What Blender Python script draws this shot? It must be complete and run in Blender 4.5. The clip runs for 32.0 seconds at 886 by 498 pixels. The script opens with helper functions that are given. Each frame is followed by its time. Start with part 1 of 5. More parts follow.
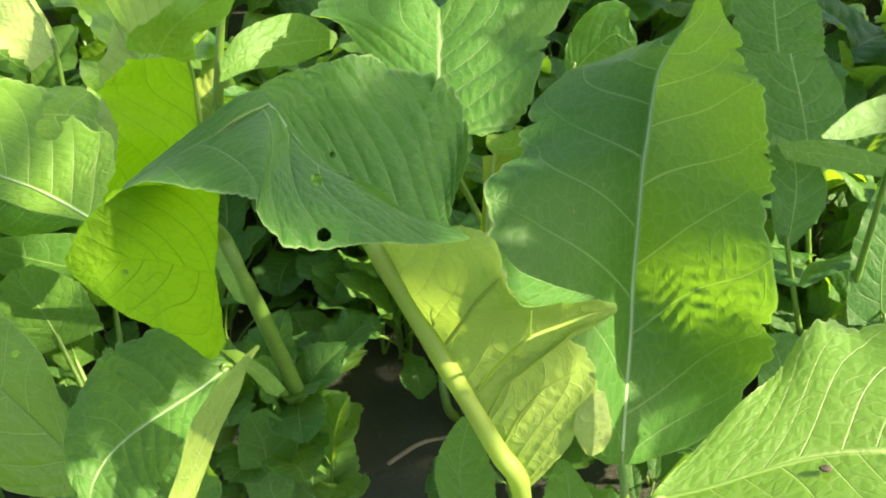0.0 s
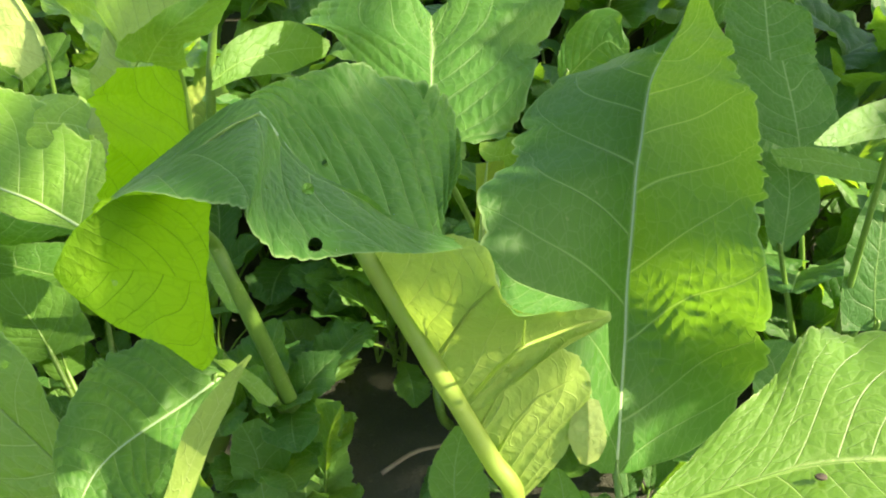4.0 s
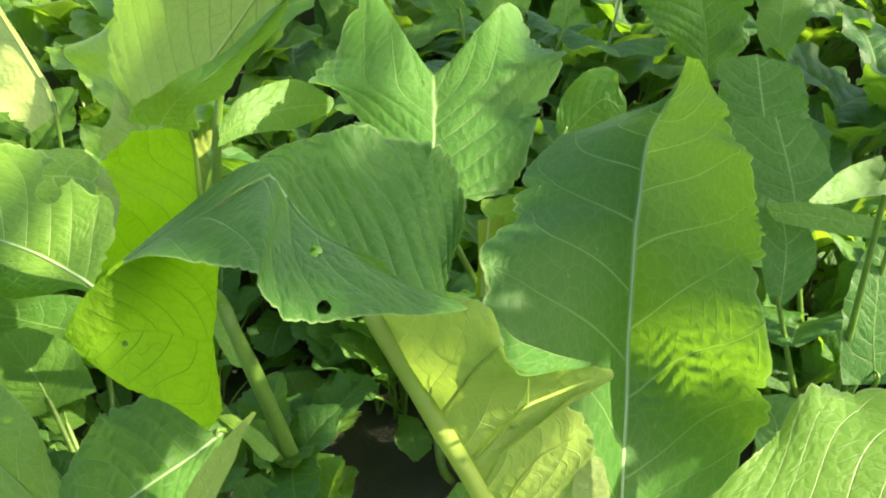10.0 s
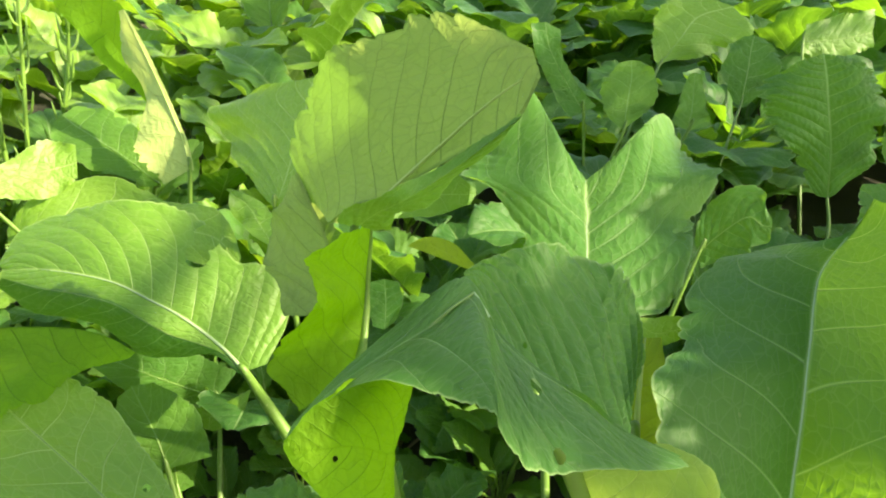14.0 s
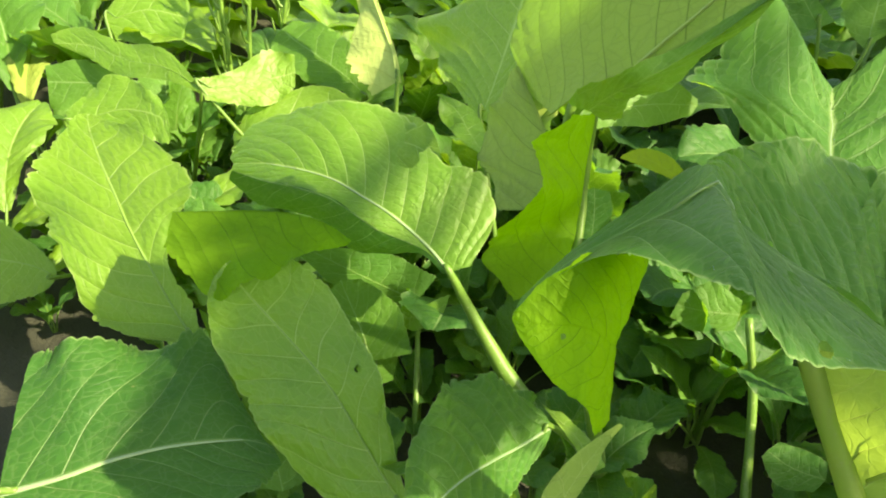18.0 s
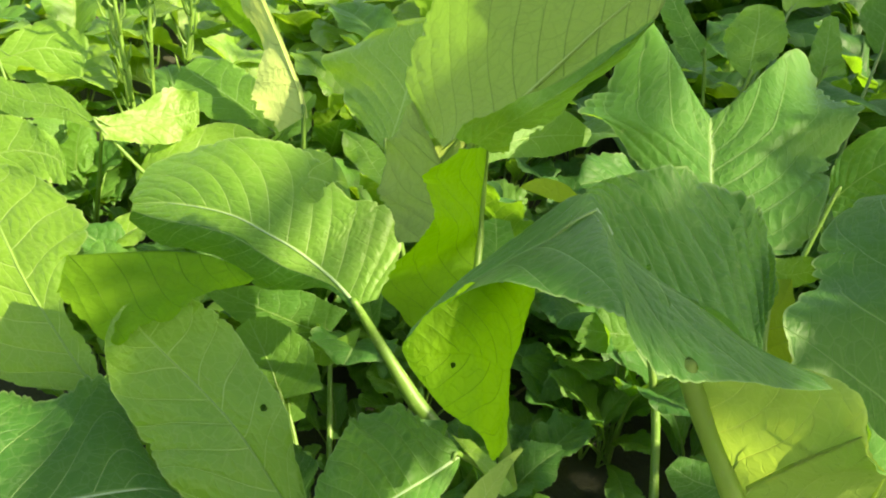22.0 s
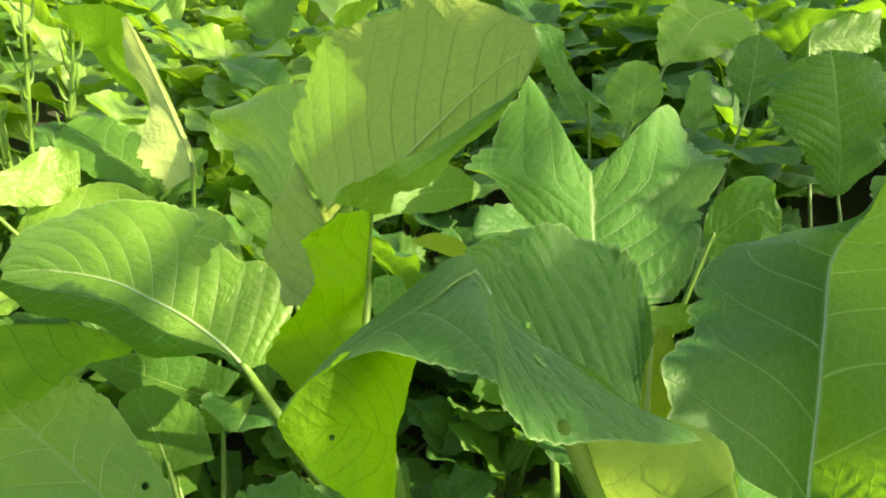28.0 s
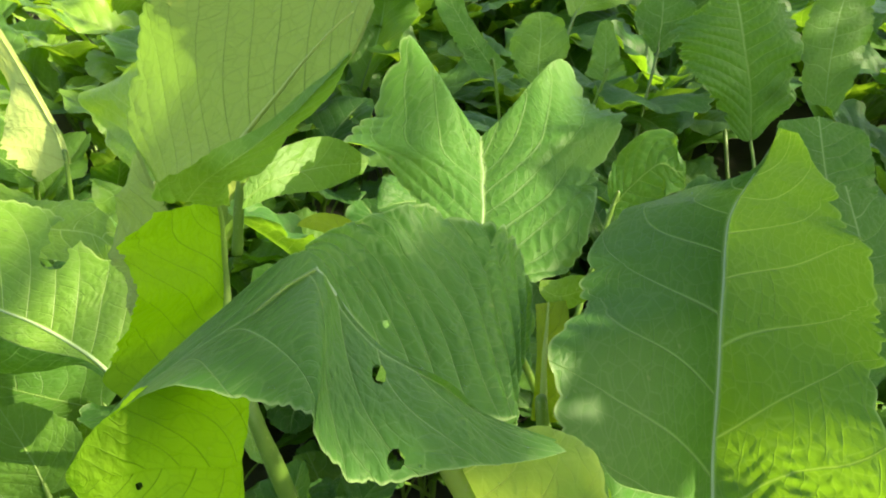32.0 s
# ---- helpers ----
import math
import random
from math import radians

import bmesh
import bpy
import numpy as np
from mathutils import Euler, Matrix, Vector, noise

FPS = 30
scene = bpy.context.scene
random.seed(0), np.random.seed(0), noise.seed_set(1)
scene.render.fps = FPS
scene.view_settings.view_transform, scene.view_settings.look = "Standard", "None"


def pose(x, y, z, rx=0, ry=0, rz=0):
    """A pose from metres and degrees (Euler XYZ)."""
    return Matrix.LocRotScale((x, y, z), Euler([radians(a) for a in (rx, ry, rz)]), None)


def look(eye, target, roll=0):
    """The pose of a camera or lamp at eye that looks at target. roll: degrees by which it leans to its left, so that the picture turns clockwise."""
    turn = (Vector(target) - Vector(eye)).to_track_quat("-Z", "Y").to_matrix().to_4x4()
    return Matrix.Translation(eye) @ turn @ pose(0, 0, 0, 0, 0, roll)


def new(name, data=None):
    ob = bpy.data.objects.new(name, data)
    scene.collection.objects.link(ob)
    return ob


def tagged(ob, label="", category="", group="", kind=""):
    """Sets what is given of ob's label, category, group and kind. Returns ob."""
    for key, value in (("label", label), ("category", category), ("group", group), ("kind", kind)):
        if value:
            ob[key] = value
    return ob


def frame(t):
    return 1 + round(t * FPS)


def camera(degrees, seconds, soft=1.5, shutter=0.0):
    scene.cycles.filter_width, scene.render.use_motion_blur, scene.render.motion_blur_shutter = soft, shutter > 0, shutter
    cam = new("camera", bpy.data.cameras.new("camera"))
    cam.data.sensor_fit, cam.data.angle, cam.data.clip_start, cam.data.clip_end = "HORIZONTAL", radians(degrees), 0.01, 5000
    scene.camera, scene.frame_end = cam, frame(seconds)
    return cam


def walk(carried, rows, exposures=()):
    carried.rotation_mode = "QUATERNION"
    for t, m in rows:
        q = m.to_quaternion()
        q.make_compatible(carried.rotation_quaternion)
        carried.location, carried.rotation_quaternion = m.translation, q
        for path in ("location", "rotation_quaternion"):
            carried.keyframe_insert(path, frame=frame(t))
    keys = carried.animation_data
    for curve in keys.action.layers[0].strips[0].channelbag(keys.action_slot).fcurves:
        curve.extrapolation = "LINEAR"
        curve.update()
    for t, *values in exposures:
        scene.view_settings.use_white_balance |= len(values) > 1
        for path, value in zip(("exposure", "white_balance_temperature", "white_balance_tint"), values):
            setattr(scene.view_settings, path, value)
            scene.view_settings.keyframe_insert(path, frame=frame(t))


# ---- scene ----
cam = camera(61.0, 32.0, soft=2.0)
ROWS = [
    (0.0, -0.0000, 0.0000, 0.4700, 55.00, 0.00, 0.00),
    (0.5, -0.0008, 0.0032, 0.4679, 54.74, -0.07, 0.00),
    (1.0, -0.0016, 0.0041, 0.4665, 54.62, -0.04, -0.00),
    (1.5, -0.0021, 0.0062, 0.4654, 54.55, -0.04, 0.00),
    (2.0, -0.0021, 0.0056, 0.4665, 54.61, -0.04, -0.01),
    (2.5, -0.0019, 0.0036, 0.4678, 54.77, -0.01, -0.17),
    (3.0, 0.0003, 0.0037, 0.4683, 54.97, -0.01, -0.34),
    (3.5, 0.0017, 0.0021, 0.4689, 55.21, -0.04, -0.47),
    (5.5, -0.0049, 0.0025, 0.4719, 56.63, -0.12, -0.42),
    (6.0, -0.0047, 0.0018, 0.4724, 57.06, -0.09, -0.38),
    (6.5, -0.0039, 0.0010, 0.4736, 57.35, -0.10, -0.38),
    (7.0, -0.0032, 0.0009, 0.4739, 57.66, -0.22, -0.44),
    (7.5, -0.0031, 0.0027, 0.4720, 57.95, -0.23, -0.51),
    (8.0, -0.0011, 0.0034, 0.4726, 58.19, -0.27, -0.58),
    (8.5, -0.0012, 0.0016, 0.4746, 58.45, -0.34, -0.71),
    (9.0, 0.0002, 0.0005, 0.4761, 58.69, -0.30, -0.76),
    (9.5, 0.0015, -0.0006, 0.4773, 58.92, -0.18, -0.72),
    (10.0, -0.0022, 0.0003, 0.4784, 58.98, -0.18, -0.58),
    (10.5, -0.0035, 0.0013, 0.4761, 59.12, -0.19, -0.46),
    (11.0, -0.0046, 0.0034, 0.4736, 59.26, -0.32, -0.42),
    (11.5, -0.0046, 0.0018, 0.4746, 59.63, -0.66, -0.43),
    (12.0, -0.0021, 0.0026, 0.4775, 60.30, -1.10, -0.05),
    (12.5, -0.0171, 0.0063, 0.4862, 61.23, -1.90, 0.63),
    (13.0, -0.0363, 0.0127, 0.4966, 62.19, -2.65, 1.90),
    (13.5, -0.0602, 0.0151, 0.5023, 62.89, -3.48, 3.62),
    (14.0, -0.0748, 0.0159, 0.5004, 63.21, -3.89, 5.60),
    (14.5, -0.0821, 0.0181, 0.4939, 63.06, -3.81, 7.58),
    (15.0, -0.0895, 0.0187, 0.4872, 62.56, -3.68, 9.51),
    (15.5, -0.0957, 0.0203, 0.4806, 61.83, -3.20, 11.63),
    (17.5, -0.0988, 0.0113, 0.4711, 58.85, -0.82, 18.65),
    (18.0, -0.0956, 0.0105, 0.4692, 58.35, -0.33, 18.99),
    (18.5, -0.0914, 0.0091, 0.4708, 58.26, -0.14, 18.41),
    (19.0, -0.0890, 0.0100, 0.4722, 58.57, -0.41, 17.09),
    (19.5, -0.0824, 0.0128, 0.4716, 59.16, -0.68, 15.69),
    (20.0, -0.0822, 0.0122, 0.4719, 59.74, -0.97, 14.46),
    (20.5, -0.0828, 0.0119, 0.4719, 60.19, -1.21, 13.74),
    (21.0, -0.0817, 0.0108, 0.4725, 60.51, -1.39, 13.47),
    (21.5, -0.0814, 0.0090, 0.4730, 60.71, -1.46, 13.21),
    (22.0, -0.0812, 0.0097, 0.4731, 60.82, -1.47, 12.93),
    (22.5, -0.0801, 0.0099, 0.4734, 60.95, -1.55, 12.58),
    (23.0, -0.0786, 0.0113, 0.4727, 60.98, -1.64, 12.16),
    (23.5, -0.0777, 0.0120, 0.4715, 61.03, -1.80, 11.70),
    (24.0, -0.0768, 0.0139, 0.4711, 60.98, -1.87, 11.28),
    (24.5, -0.0761, 0.0141, 0.4710, 60.98, -2.02, 10.93),
    (26.5, -0.0711, 0.0164, 0.4742, 62.59, -2.41, 8.67),
    (27.0, -0.0710, 0.0191, 0.4770, 63.46, -2.62, 7.73),
    (27.5, -0.0696, 0.0160, 0.4801, 64.11, -2.75, 6.73),
    (28.0, -0.0694, 0.0165, 0.4798, 64.63, -2.85, 5.87),
    (28.5, -0.0678, 0.0174, 0.4824, 64.71, -2.89, 5.05),
    (29.0, -0.0668, 0.0211, 0.4807, 64.56, -2.80, 4.27),
    (29.5, -0.0658, 0.0241, 0.4791, 64.18, -2.60, 3.49),
    (30.0, -0.0627, 0.0308, 0.4806, 63.65, -2.40, 2.66),
    (30.5, -0.0427, 0.0411, 0.4819, 63.16, -1.95, 2.03),
    (31.0, -0.0453, 0.0444, 0.4757, 62.72, -1.64, 1.30),
    (31.5, -0.0375, 0.0531, 0.4737, 62.26, -1.45, 0.78),
    (32.0, -0.0309, 0.0623, 0.4735, 61.88, -1.09, 0.29),
]
walk(cam, [(t, pose(x, y, z, rx, ry, rz)) for t, x, y, z, rx, ry, rz in ROWS], exposures=((0.0, 1.88, 7850, 20), (12.0, 1.90, 7700, 20), (17.0, 1.66, 8700, 13), (28.0, 1.70, 8600, 14), (32.0, 1.76, 8300, 17)))

# world and sun
GROUND = -0.05
SUN_AZ, SUN_EL = -98.0, 39.0   # degrees from +y towards -x (minus: +x), and above the horizon
world = bpy.data.worlds.new("sky")
scene.world = world
world.use_nodes = True
sky = world.node_tree.nodes.new("ShaderNodeTexSky")
sky.sky_type, sky.sun_disc = "NISHITA", False
sky.sun_elevation, sky.sun_rotation = radians(SUN_EL), radians(-SUN_AZ)
background = world.node_tree.nodes["Background"]
world.node_tree.links.new(sky.outputs[0], background.inputs[0])
background.inputs[1].default_value = 0.15
sun = new("sun", bpy.data.lights.new("sun", "SUN"))
sun.data.energy, sun.data.angle, sun.data.color = 5.0, radians(0.53), (1.0, 0.95, 0.84)
to_sun = Vector((-math.sin(radians(SUN_AZ)) * math.cos(radians(SUN_EL)), math.cos(radians(SUN_AZ)) * math.cos(radians(SUN_EL)), math.sin(radians(SUN_EL))))
sun.matrix_world = look(to_sun * 5, (0, 0, 0))


# materials
class Tree:
    """A small helper to write node trees."""

    def __init__(self, name):
        self.mat = bpy.data.materials.new(name)
        self.mat.use_nodes = True
        self.tree = self.mat.node_tree
        self.tree.nodes.clear()

    def put(self, value, socket):
        if isinstance(value, bpy.types.NodeSocket):
            self.tree.links.new(value, socket)
        elif value is not None:
            socket.default_value = value

    def node(self, kind, *values, out=0, **settings):
        n = self.tree.nodes.new("ShaderNode" + kind)
        if "operation" in settings:
            n.operation = settings["operation"]
        if "feature" in settings:
            n.feature = settings["feature"]
        for value, socket in zip(values, n.inputs):
            self.put(value, socket)
        return n.outputs[out]

    def math(self, operation, a, b=None, c=None):
        return self.node("Math", a, b, c, operation=operation)

    def mix(self, factor, a, b):
        n = self.tree.nodes.new("ShaderNodeMix")
        n.data_type = "RGBA"
        for value, k in ((factor, 0), (a, 6), (b, 7)):
            self.put(value, n.inputs[k])
        return n.outputs[2]

    def step(self, value, low, high, a=0.0, b=1.0):
        n = self.tree.nodes.new("ShaderNodeMapRange")
        n.interpolation_type = "SMOOTHSTEP"
        for v, k in ((value, 0), (low, 1), (high, 2), (a, 3), (b, 4)):
            self.put(v, n.inputs[k])
        return n.outputs[0]

    def noise(self, where, scale, detail=3.0, rough=0.55):
        n = self.tree.nodes.new("ShaderNodeTexNoise")
        self.put(where, n.inputs["Vector"])
        n.inputs["Scale"].default_value, n.inputs["Detail"].default_value, n.inputs["Roughness"].default_value = scale, detail, rough
        return n.outputs["Fac"]

    def bump(self, height, strength, distance):
        n = self.tree.nodes.new("ShaderNodeBump")
        n.inputs["Strength"].default_value, n.inputs["Distance"].default_value = strength, distance
        self.put(height, n.inputs["Height"])
        return n.outputs[0]

    def principled(self, colour, rough, normal=None, specular=0.5, **more):
        n = self.tree.nodes.new("ShaderNodeBsdfPrincipled")
        self.put(colour, n.inputs["Base Color"])
        self.put(rough, n.inputs["Roughness"])
        self.put(normal, n.inputs["Normal"])
        n.inputs["Specular IOR Level"].default_value = specular
        for key, value in more.items():
            self.put(value, n.inputs[key])
        return n.outputs[0]

    def finish(self, shader):
        o = self.tree.nodes.new("ShaderNodeOutputMaterial")
        self.tree.links.new(shader, o.inputs[0])
        return self.mat


def leaf_material(name, face, young, vein, glow, glow_vein, share, rough, relief=1.0, gloss=0.28):
    """A leaf blade: face colour and its second tint, vein colour, transmitted colour with its vein tint, share of light let through."""
    n = Tree(name)
    uv = n.node("UVMap")
    n.tree.nodes[-1].uv_map = "blade"
    split = n.tree.nodes.new("ShaderNodeSeparateXYZ")
    n.put(uv, split.inputs[0])
    u, v = split.outputs[0], split.outputs[1]
    metric = n.node("UVMap")
    n.tree.nodes[-1].uv_map = "metric"
    away = n.math("ABSOLUTE", n.math("MULTIPLY_ADD", v, 2.0, -1.0))
    vein_map = n.node("UVMap")
    n.tree.nodes[-1].uv_map = "veins"
    branch = n.tree.nodes.new("ShaderNodeSeparateXYZ")
    n.put(vein_map, branch.inputs[0])
    saw = n.math("FRACT", branch.outputs[0])
    ridge = n.math("MULTIPLY", n.math("ABSOLUTE", n.math("SUBTRACT", saw, 0.5)), 2.0)
    edge = n.math("MULTIPLY_ADD", away, 0.045, 0.92)
    lateral = n.step(ridge, edge, 1.0)
    rung = n.math("MULTIPLY", n.math("ABSOLUTE", n.math("SUBTRACT", n.math("FRACT", branch.outputs[1]), 0.5)), 2.0)
    ladder = n.math("MULTIPLY", n.step(rung, 0.86, 1.0), n.step(n.noise(metric, 55.0, 2.0), 0.42, 0.56))
    midrib = n.step(away, 0.0, 0.035, 1.0, 0.0)
    cells = n.tree.nodes.new("ShaderNodeTexVoronoi")
    cells.feature = "DISTANCE_TO_EDGE"
    n.put(metric, cells.inputs["Vector"])
    cells.inputs["Scale"].default_value = 120.0
    net = n.math("MAXIMUM", n.step(cells.outputs["Distance"], 0.0, 0.07, 1.0, 0.0), ladder)
    fine = n.noise(metric, 700.0, 2.0)
    blotch = n.noise(metric, 14.0, 4.0)
    info = n.tree.nodes.new("ShaderNodeObjectInfo")
    tint = n.math("ADD", n.math("MULTIPLY", blotch, 0.7), n.math("MULTIPLY", info.outputs["Random"], 0.45))
    colour = n.mix(n.step(tint, 0.25, 0.85), face, young)
    colour = n.mix(n.math("MULTIPLY", fine, 0.22), colour, (face[0] * 0.5, face[1] * 0.6, face[2] * 0.5, 1))
    lines = n.math("MAXIMUM", n.math("MULTIPLY", lateral, n.math("MULTIPLY_ADD", away, -0.45, 0.8)), n.math("MAXIMUM", midrib, n.math("MULTIPLY", net, 0.16)))
    rim = n.step(away, 0.975, 0.995)
    colour = n.mix(n.math("MAXIMUM", lines, n.math("MULTIPLY", rim, 0.6)), colour, vein)
    spots = n.step(n.noise(metric, 160.0, 1.0), 0.74, 0.78)
    colour = n.mix(n.math("MULTIPLY", spots, 0.35), colour, (0.30, 0.33, 0.12, 1))
    through_colour = n.mix(n.math("MULTIPLY", blotch, 0.6), glow, (glow[0] * 0.75, glow[1] * 0.9, glow[2], 1))
    through_colour = n.mix(n.math("MAXIMUM", n.math("MULTIPLY", lateral, 0.85), n.math("MULTIPLY", net, 0.16)), through_colour, glow_vein)
    pucker = n.math("MULTIPLY_ADD", cells.outputs["Distance"], 0.5, n.math("MULTIPLY_ADD", n.noise(metric, 60.0, 3.0), 0.6, n.math("MULTIPLY", n.noise(metric, 210.0, 3.0), 0.35)))
    height = n.math("SUBTRACT", n.math("ADD", pucker, n.math("MULTIPLY", fine, 0.10)), n.math("MULTIPLY_ADD", lateral, 0.32 * relief, n.math("MULTIPLY", ladder, 0.2 * relief)))
    normal = n.bump(height, 0.55, 0.0030)
    surface = n.principled(colour, n.math("MULTIPLY_ADD", blotch, 0.14, rough), normal, gloss)
    glowing = n.tree.nodes.new("ShaderNodeBsdfTranslucent")
    n.put(through_colour, glowing.inputs[0])
    n.put(normal, glowing.inputs[1])
    blend = n.tree.nodes.new("ShaderNodeMixShader")
    n.put(share, blend.inputs[0])
    n.put(surface, blend.inputs[1])
    n.put(glowing.outputs[0], blend.inputs[2])
    return n.finish(blend.outputs[0])


def stalk_material(name, base, second, through_share=0.25):
    n = Tree(name)
    where = n.node("TexCoord", out=3)
    streak = n.noise(where, 60.0, 3.0)
    colour = n.mix(streak, base, second)
    colour = n.mix(n.step(n.noise(where, 400.0, 2.0), 0.62, 0.7, 0.0, 0.4), colour, (0.45, 0.52, 0.25, 1))
    normal = n.bump(n.noise(where, 300.0, 2.0), 0.25, 0.0008)
    surface = n.principled(colour, 0.42, normal, 0.5)
    glowing = n.tree.nodes.new("ShaderNodeBsdfTranslucent")
    glowing.inputs[0].default_value = second
    blend = n.tree.nodes.new("ShaderNodeMixShader")
    n.put(through_share, blend.inputs[0])
    n.put(surface, blend.inputs[1])
    n.put(glowing.outputs[0], blend.inputs[2])
    return n.finish(blend.outputs[0])


def soil_material():
    n = Tree("dark_soil")
    where = n.node("TexCoord", out=3)
    coarse, fine = n.noise(where, 18.0, 6.0, 0.65), n.noise(where, 260.0, 5.0, 0.7)
    colour = n.mix(coarse, (0.036, 0.041, 0.026, 1), (0.070, 0.077, 0.050, 1))
    colour = n.mix(n.step(fine, 0.58, 0.72, 0.0, 0.7), colour, (0.09, 0.096, 0.068, 1))
    height = n.math("MULTIPLY_ADD", fine, 0.5, coarse)
    return n.finish(n.principled(colour, 0.95, n.bump(height, 0.9, 0.012), 0.15))


def dry_material():
    n = Tree("dry_straw")
    where = n.node("TexCoord", out=3)
    colour = n.mix(n.noise(where, 90.0, 4.0), (0.10, 0.085, 0.05, 1), (0.25, 0.22, 0.15, 1))
    return n.finish(n.principled(colour, 0.8, n.bump(n.noise(where, 500.0), 0.4, 0.001), 0.2))


def plain_material(name, a, b, rough, scale=200.0):
    n = Tree(name)
    where = n.node("TexCoord", out=3)
    return n.finish(n.principled(n.mix(n.noise(where, scale), a, b), rough, n.bump(n.noise(where, scale * 2), 0.3, 0.0006), 0.4))


VEIN = (0.24, 0.38, 0.13, 1)
# Fresh and bluish copies of the face also carry sunlight and shade in colour.
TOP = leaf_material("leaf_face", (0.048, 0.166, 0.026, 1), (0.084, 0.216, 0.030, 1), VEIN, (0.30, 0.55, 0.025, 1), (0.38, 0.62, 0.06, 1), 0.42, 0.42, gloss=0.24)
BLUE_SHADE = leaf_material("leaf_face_bluish_shade", (0.024, 0.108, 0.020, 1), (0.042, 0.146, 0.023, 1), VEIN, (0.23, 0.50, 0.022, 1), (0.31, 0.58, 0.06, 1), 0.38, 0.40, gloss=0.22)
FRESH_LIT = leaf_material("leaf_face_fresh_lit", (0.105, 0.262, 0.020, 1), (0.158, 0.315, 0.022, 1), (0.36, 0.52, 0.15, 1), (0.32, 0.57, 0.025, 1), (0.42, 0.66, 0.10, 1), 0.42, 0.42, gloss=0.62)
UNDER = leaf_material("leaf_underside", (0.230, 0.350, 0.045, 1), (0.290, 0.390, 0.055, 1), (0.36, 0.46, 0.10, 1), (0.50, 0.62, 0.02, 1), (0.24, 0.36, 0.01, 1), 0.55, 0.55, relief=-1.4, gloss=0.15)
OLIVE = leaf_material("leaf_underside_olive", (0.265, 0.375, 0.070, 1), (0.300, 0.410, 0.085, 1), (0.09, 0.18, 0.040, 1), (0.18, 0.38, 0.040, 1), (0.10, 0.20, 0.015, 1), 0.38, 0.5, relief=-1.0, gloss=0.12)
DEEP = leaf_material("leaf_underside_deep", (0.115, 0.270, 0.018, 1), (0.150, 0.305, 0.022, 1), (0.08, 0.18, 0.01, 1), (0.33, 0.64, 0.010, 1), (0.15, 0.33, 0.005, 1), 0.62, 0.55, relief=-1.0, gloss=0.12)
RIB = stalk_material("pale_midrib", (0.26, 0.40, 0.08, 1), (0.38, 0.52, 0.12, 1), 0.3)
RIB_WHITE = stalk_material("white_midrib", (0.25, 0.42, 0.17, 1), (0.36, 0.52, 0.25, 1), 0.3)
RIB_FRESH = stalk_material("light_green_midrib", (0.15, 0.32, 0.045, 1), (0.22, 0.39, 0.07, 1), 0.35)
STALK = stalk_material("green_stalk", (0.085, 0.20, 0.025, 1), (0.15, 0.29, 0.045, 1))
SOIL, DRY = soil_material(), dry_material()
YELLOW = leaf_material("leaf_underside_yellow", (0.220, 0.350, 0.055, 1), (0.260, 0.390, 0.070, 1), (0.40, 0.53, 0.15, 1), (0.34, 0.52, 0.06, 1), (0.40, 0.56, 0.08, 1), 0.40, 0.5, relief=-1.2, gloss=0.25)
RIB_YELLOW = stalk_material("yellow_green_rib", (0.26, 0.41, 0.07, 1), (0.36, 0.51, 0.10, 1), 0.55)
CREAM = leaf_material("leaf_underside_cream", (0.34, 0.46, 0.13, 1), (0.40, 0.52, 0.16, 1), (0.30, 0.36, 0.10, 1), (0.50, 0.58, 0.12, 1), (0.30, 0.38, 0.05, 1), 0.40, 0.5, relief=-1.4, gloss=0.2)
BLADES = {"cream": CREAM, "under4": YELLOW, "top": TOP, "blue": BLUE_SHADE, "fresh_lit": FRESH_LIT, "under": UNDER, "under2": OLIVE, "under3": DEEP}


# building blocks
def part(name, mesh, material, parent, label="", at=None):
    """Link a mesh as one object under a thing or a part."""
    if isinstance(mesh, bmesh.types.BMesh):
        bm, mesh = mesh, bpy.data.meshes.new(name)
        bm.to_mesh(mesh)
        bm.free()
        for p in mesh.polygons:
            p.use_smooth = True
    if material and not mesh.materials:
        mesh.materials.append(material)
    ob = new(name, mesh)
    ob.parent = parent
    if at is not None:
        ob.matrix_basis = at
    return tagged(ob, label)


def glide(knots, t):
    """Catmull-Rom through the knots (rows of an array), t from 0 to 1 (array)."""
    k = np.asarray(knots, float)
    k = np.vstack([2 * k[0] - k[1], k, 2 * k[-1] - k[-2]])
    m = len(k) - 3
    s = np.clip(np.asarray(t) * m, 0, m - 1e-9)
    i = s.astype(int)
    f = (s - i)[:, None]
    a, b, c, d = k[i], k[i + 1], k[i + 2], k[i + 3]
    return 0.5 * (2 * b + (c - a) * f + (2 * a - 5 * b + 4 * c - d) * f ** 2 + (3 * b - a - 3 * c + d) * f ** 3)


def teeth_of(u, seed, size):
    """The uneven scalloped outline of a mustard leaf, as a factor on its half width."""
    phase = u * 17 + 1.6 * np.sin(u * 7 + seed) + 0.7 * np.sin(u * 23 + 3 * seed) + seed
    scallop = np.abs(np.sin(phase * np.pi / 2)) ** 0.55
    fine = np.abs(np.sin(phase * 3.7 + np.sin(u * 40 + seed)))
    strong = 0.75 + 0.45 * np.sin(u * 9.7 + seed * 2.3)
    lobes = np.sin(u * 8.1 + seed * 3) + 0.6 * np.sin(u * 15.3 + seed * 5)
    return 1 + size * strong * (scallop - 0.8) + size * 0.4 * (fine - 0.5) + size * 0.3 * lobes


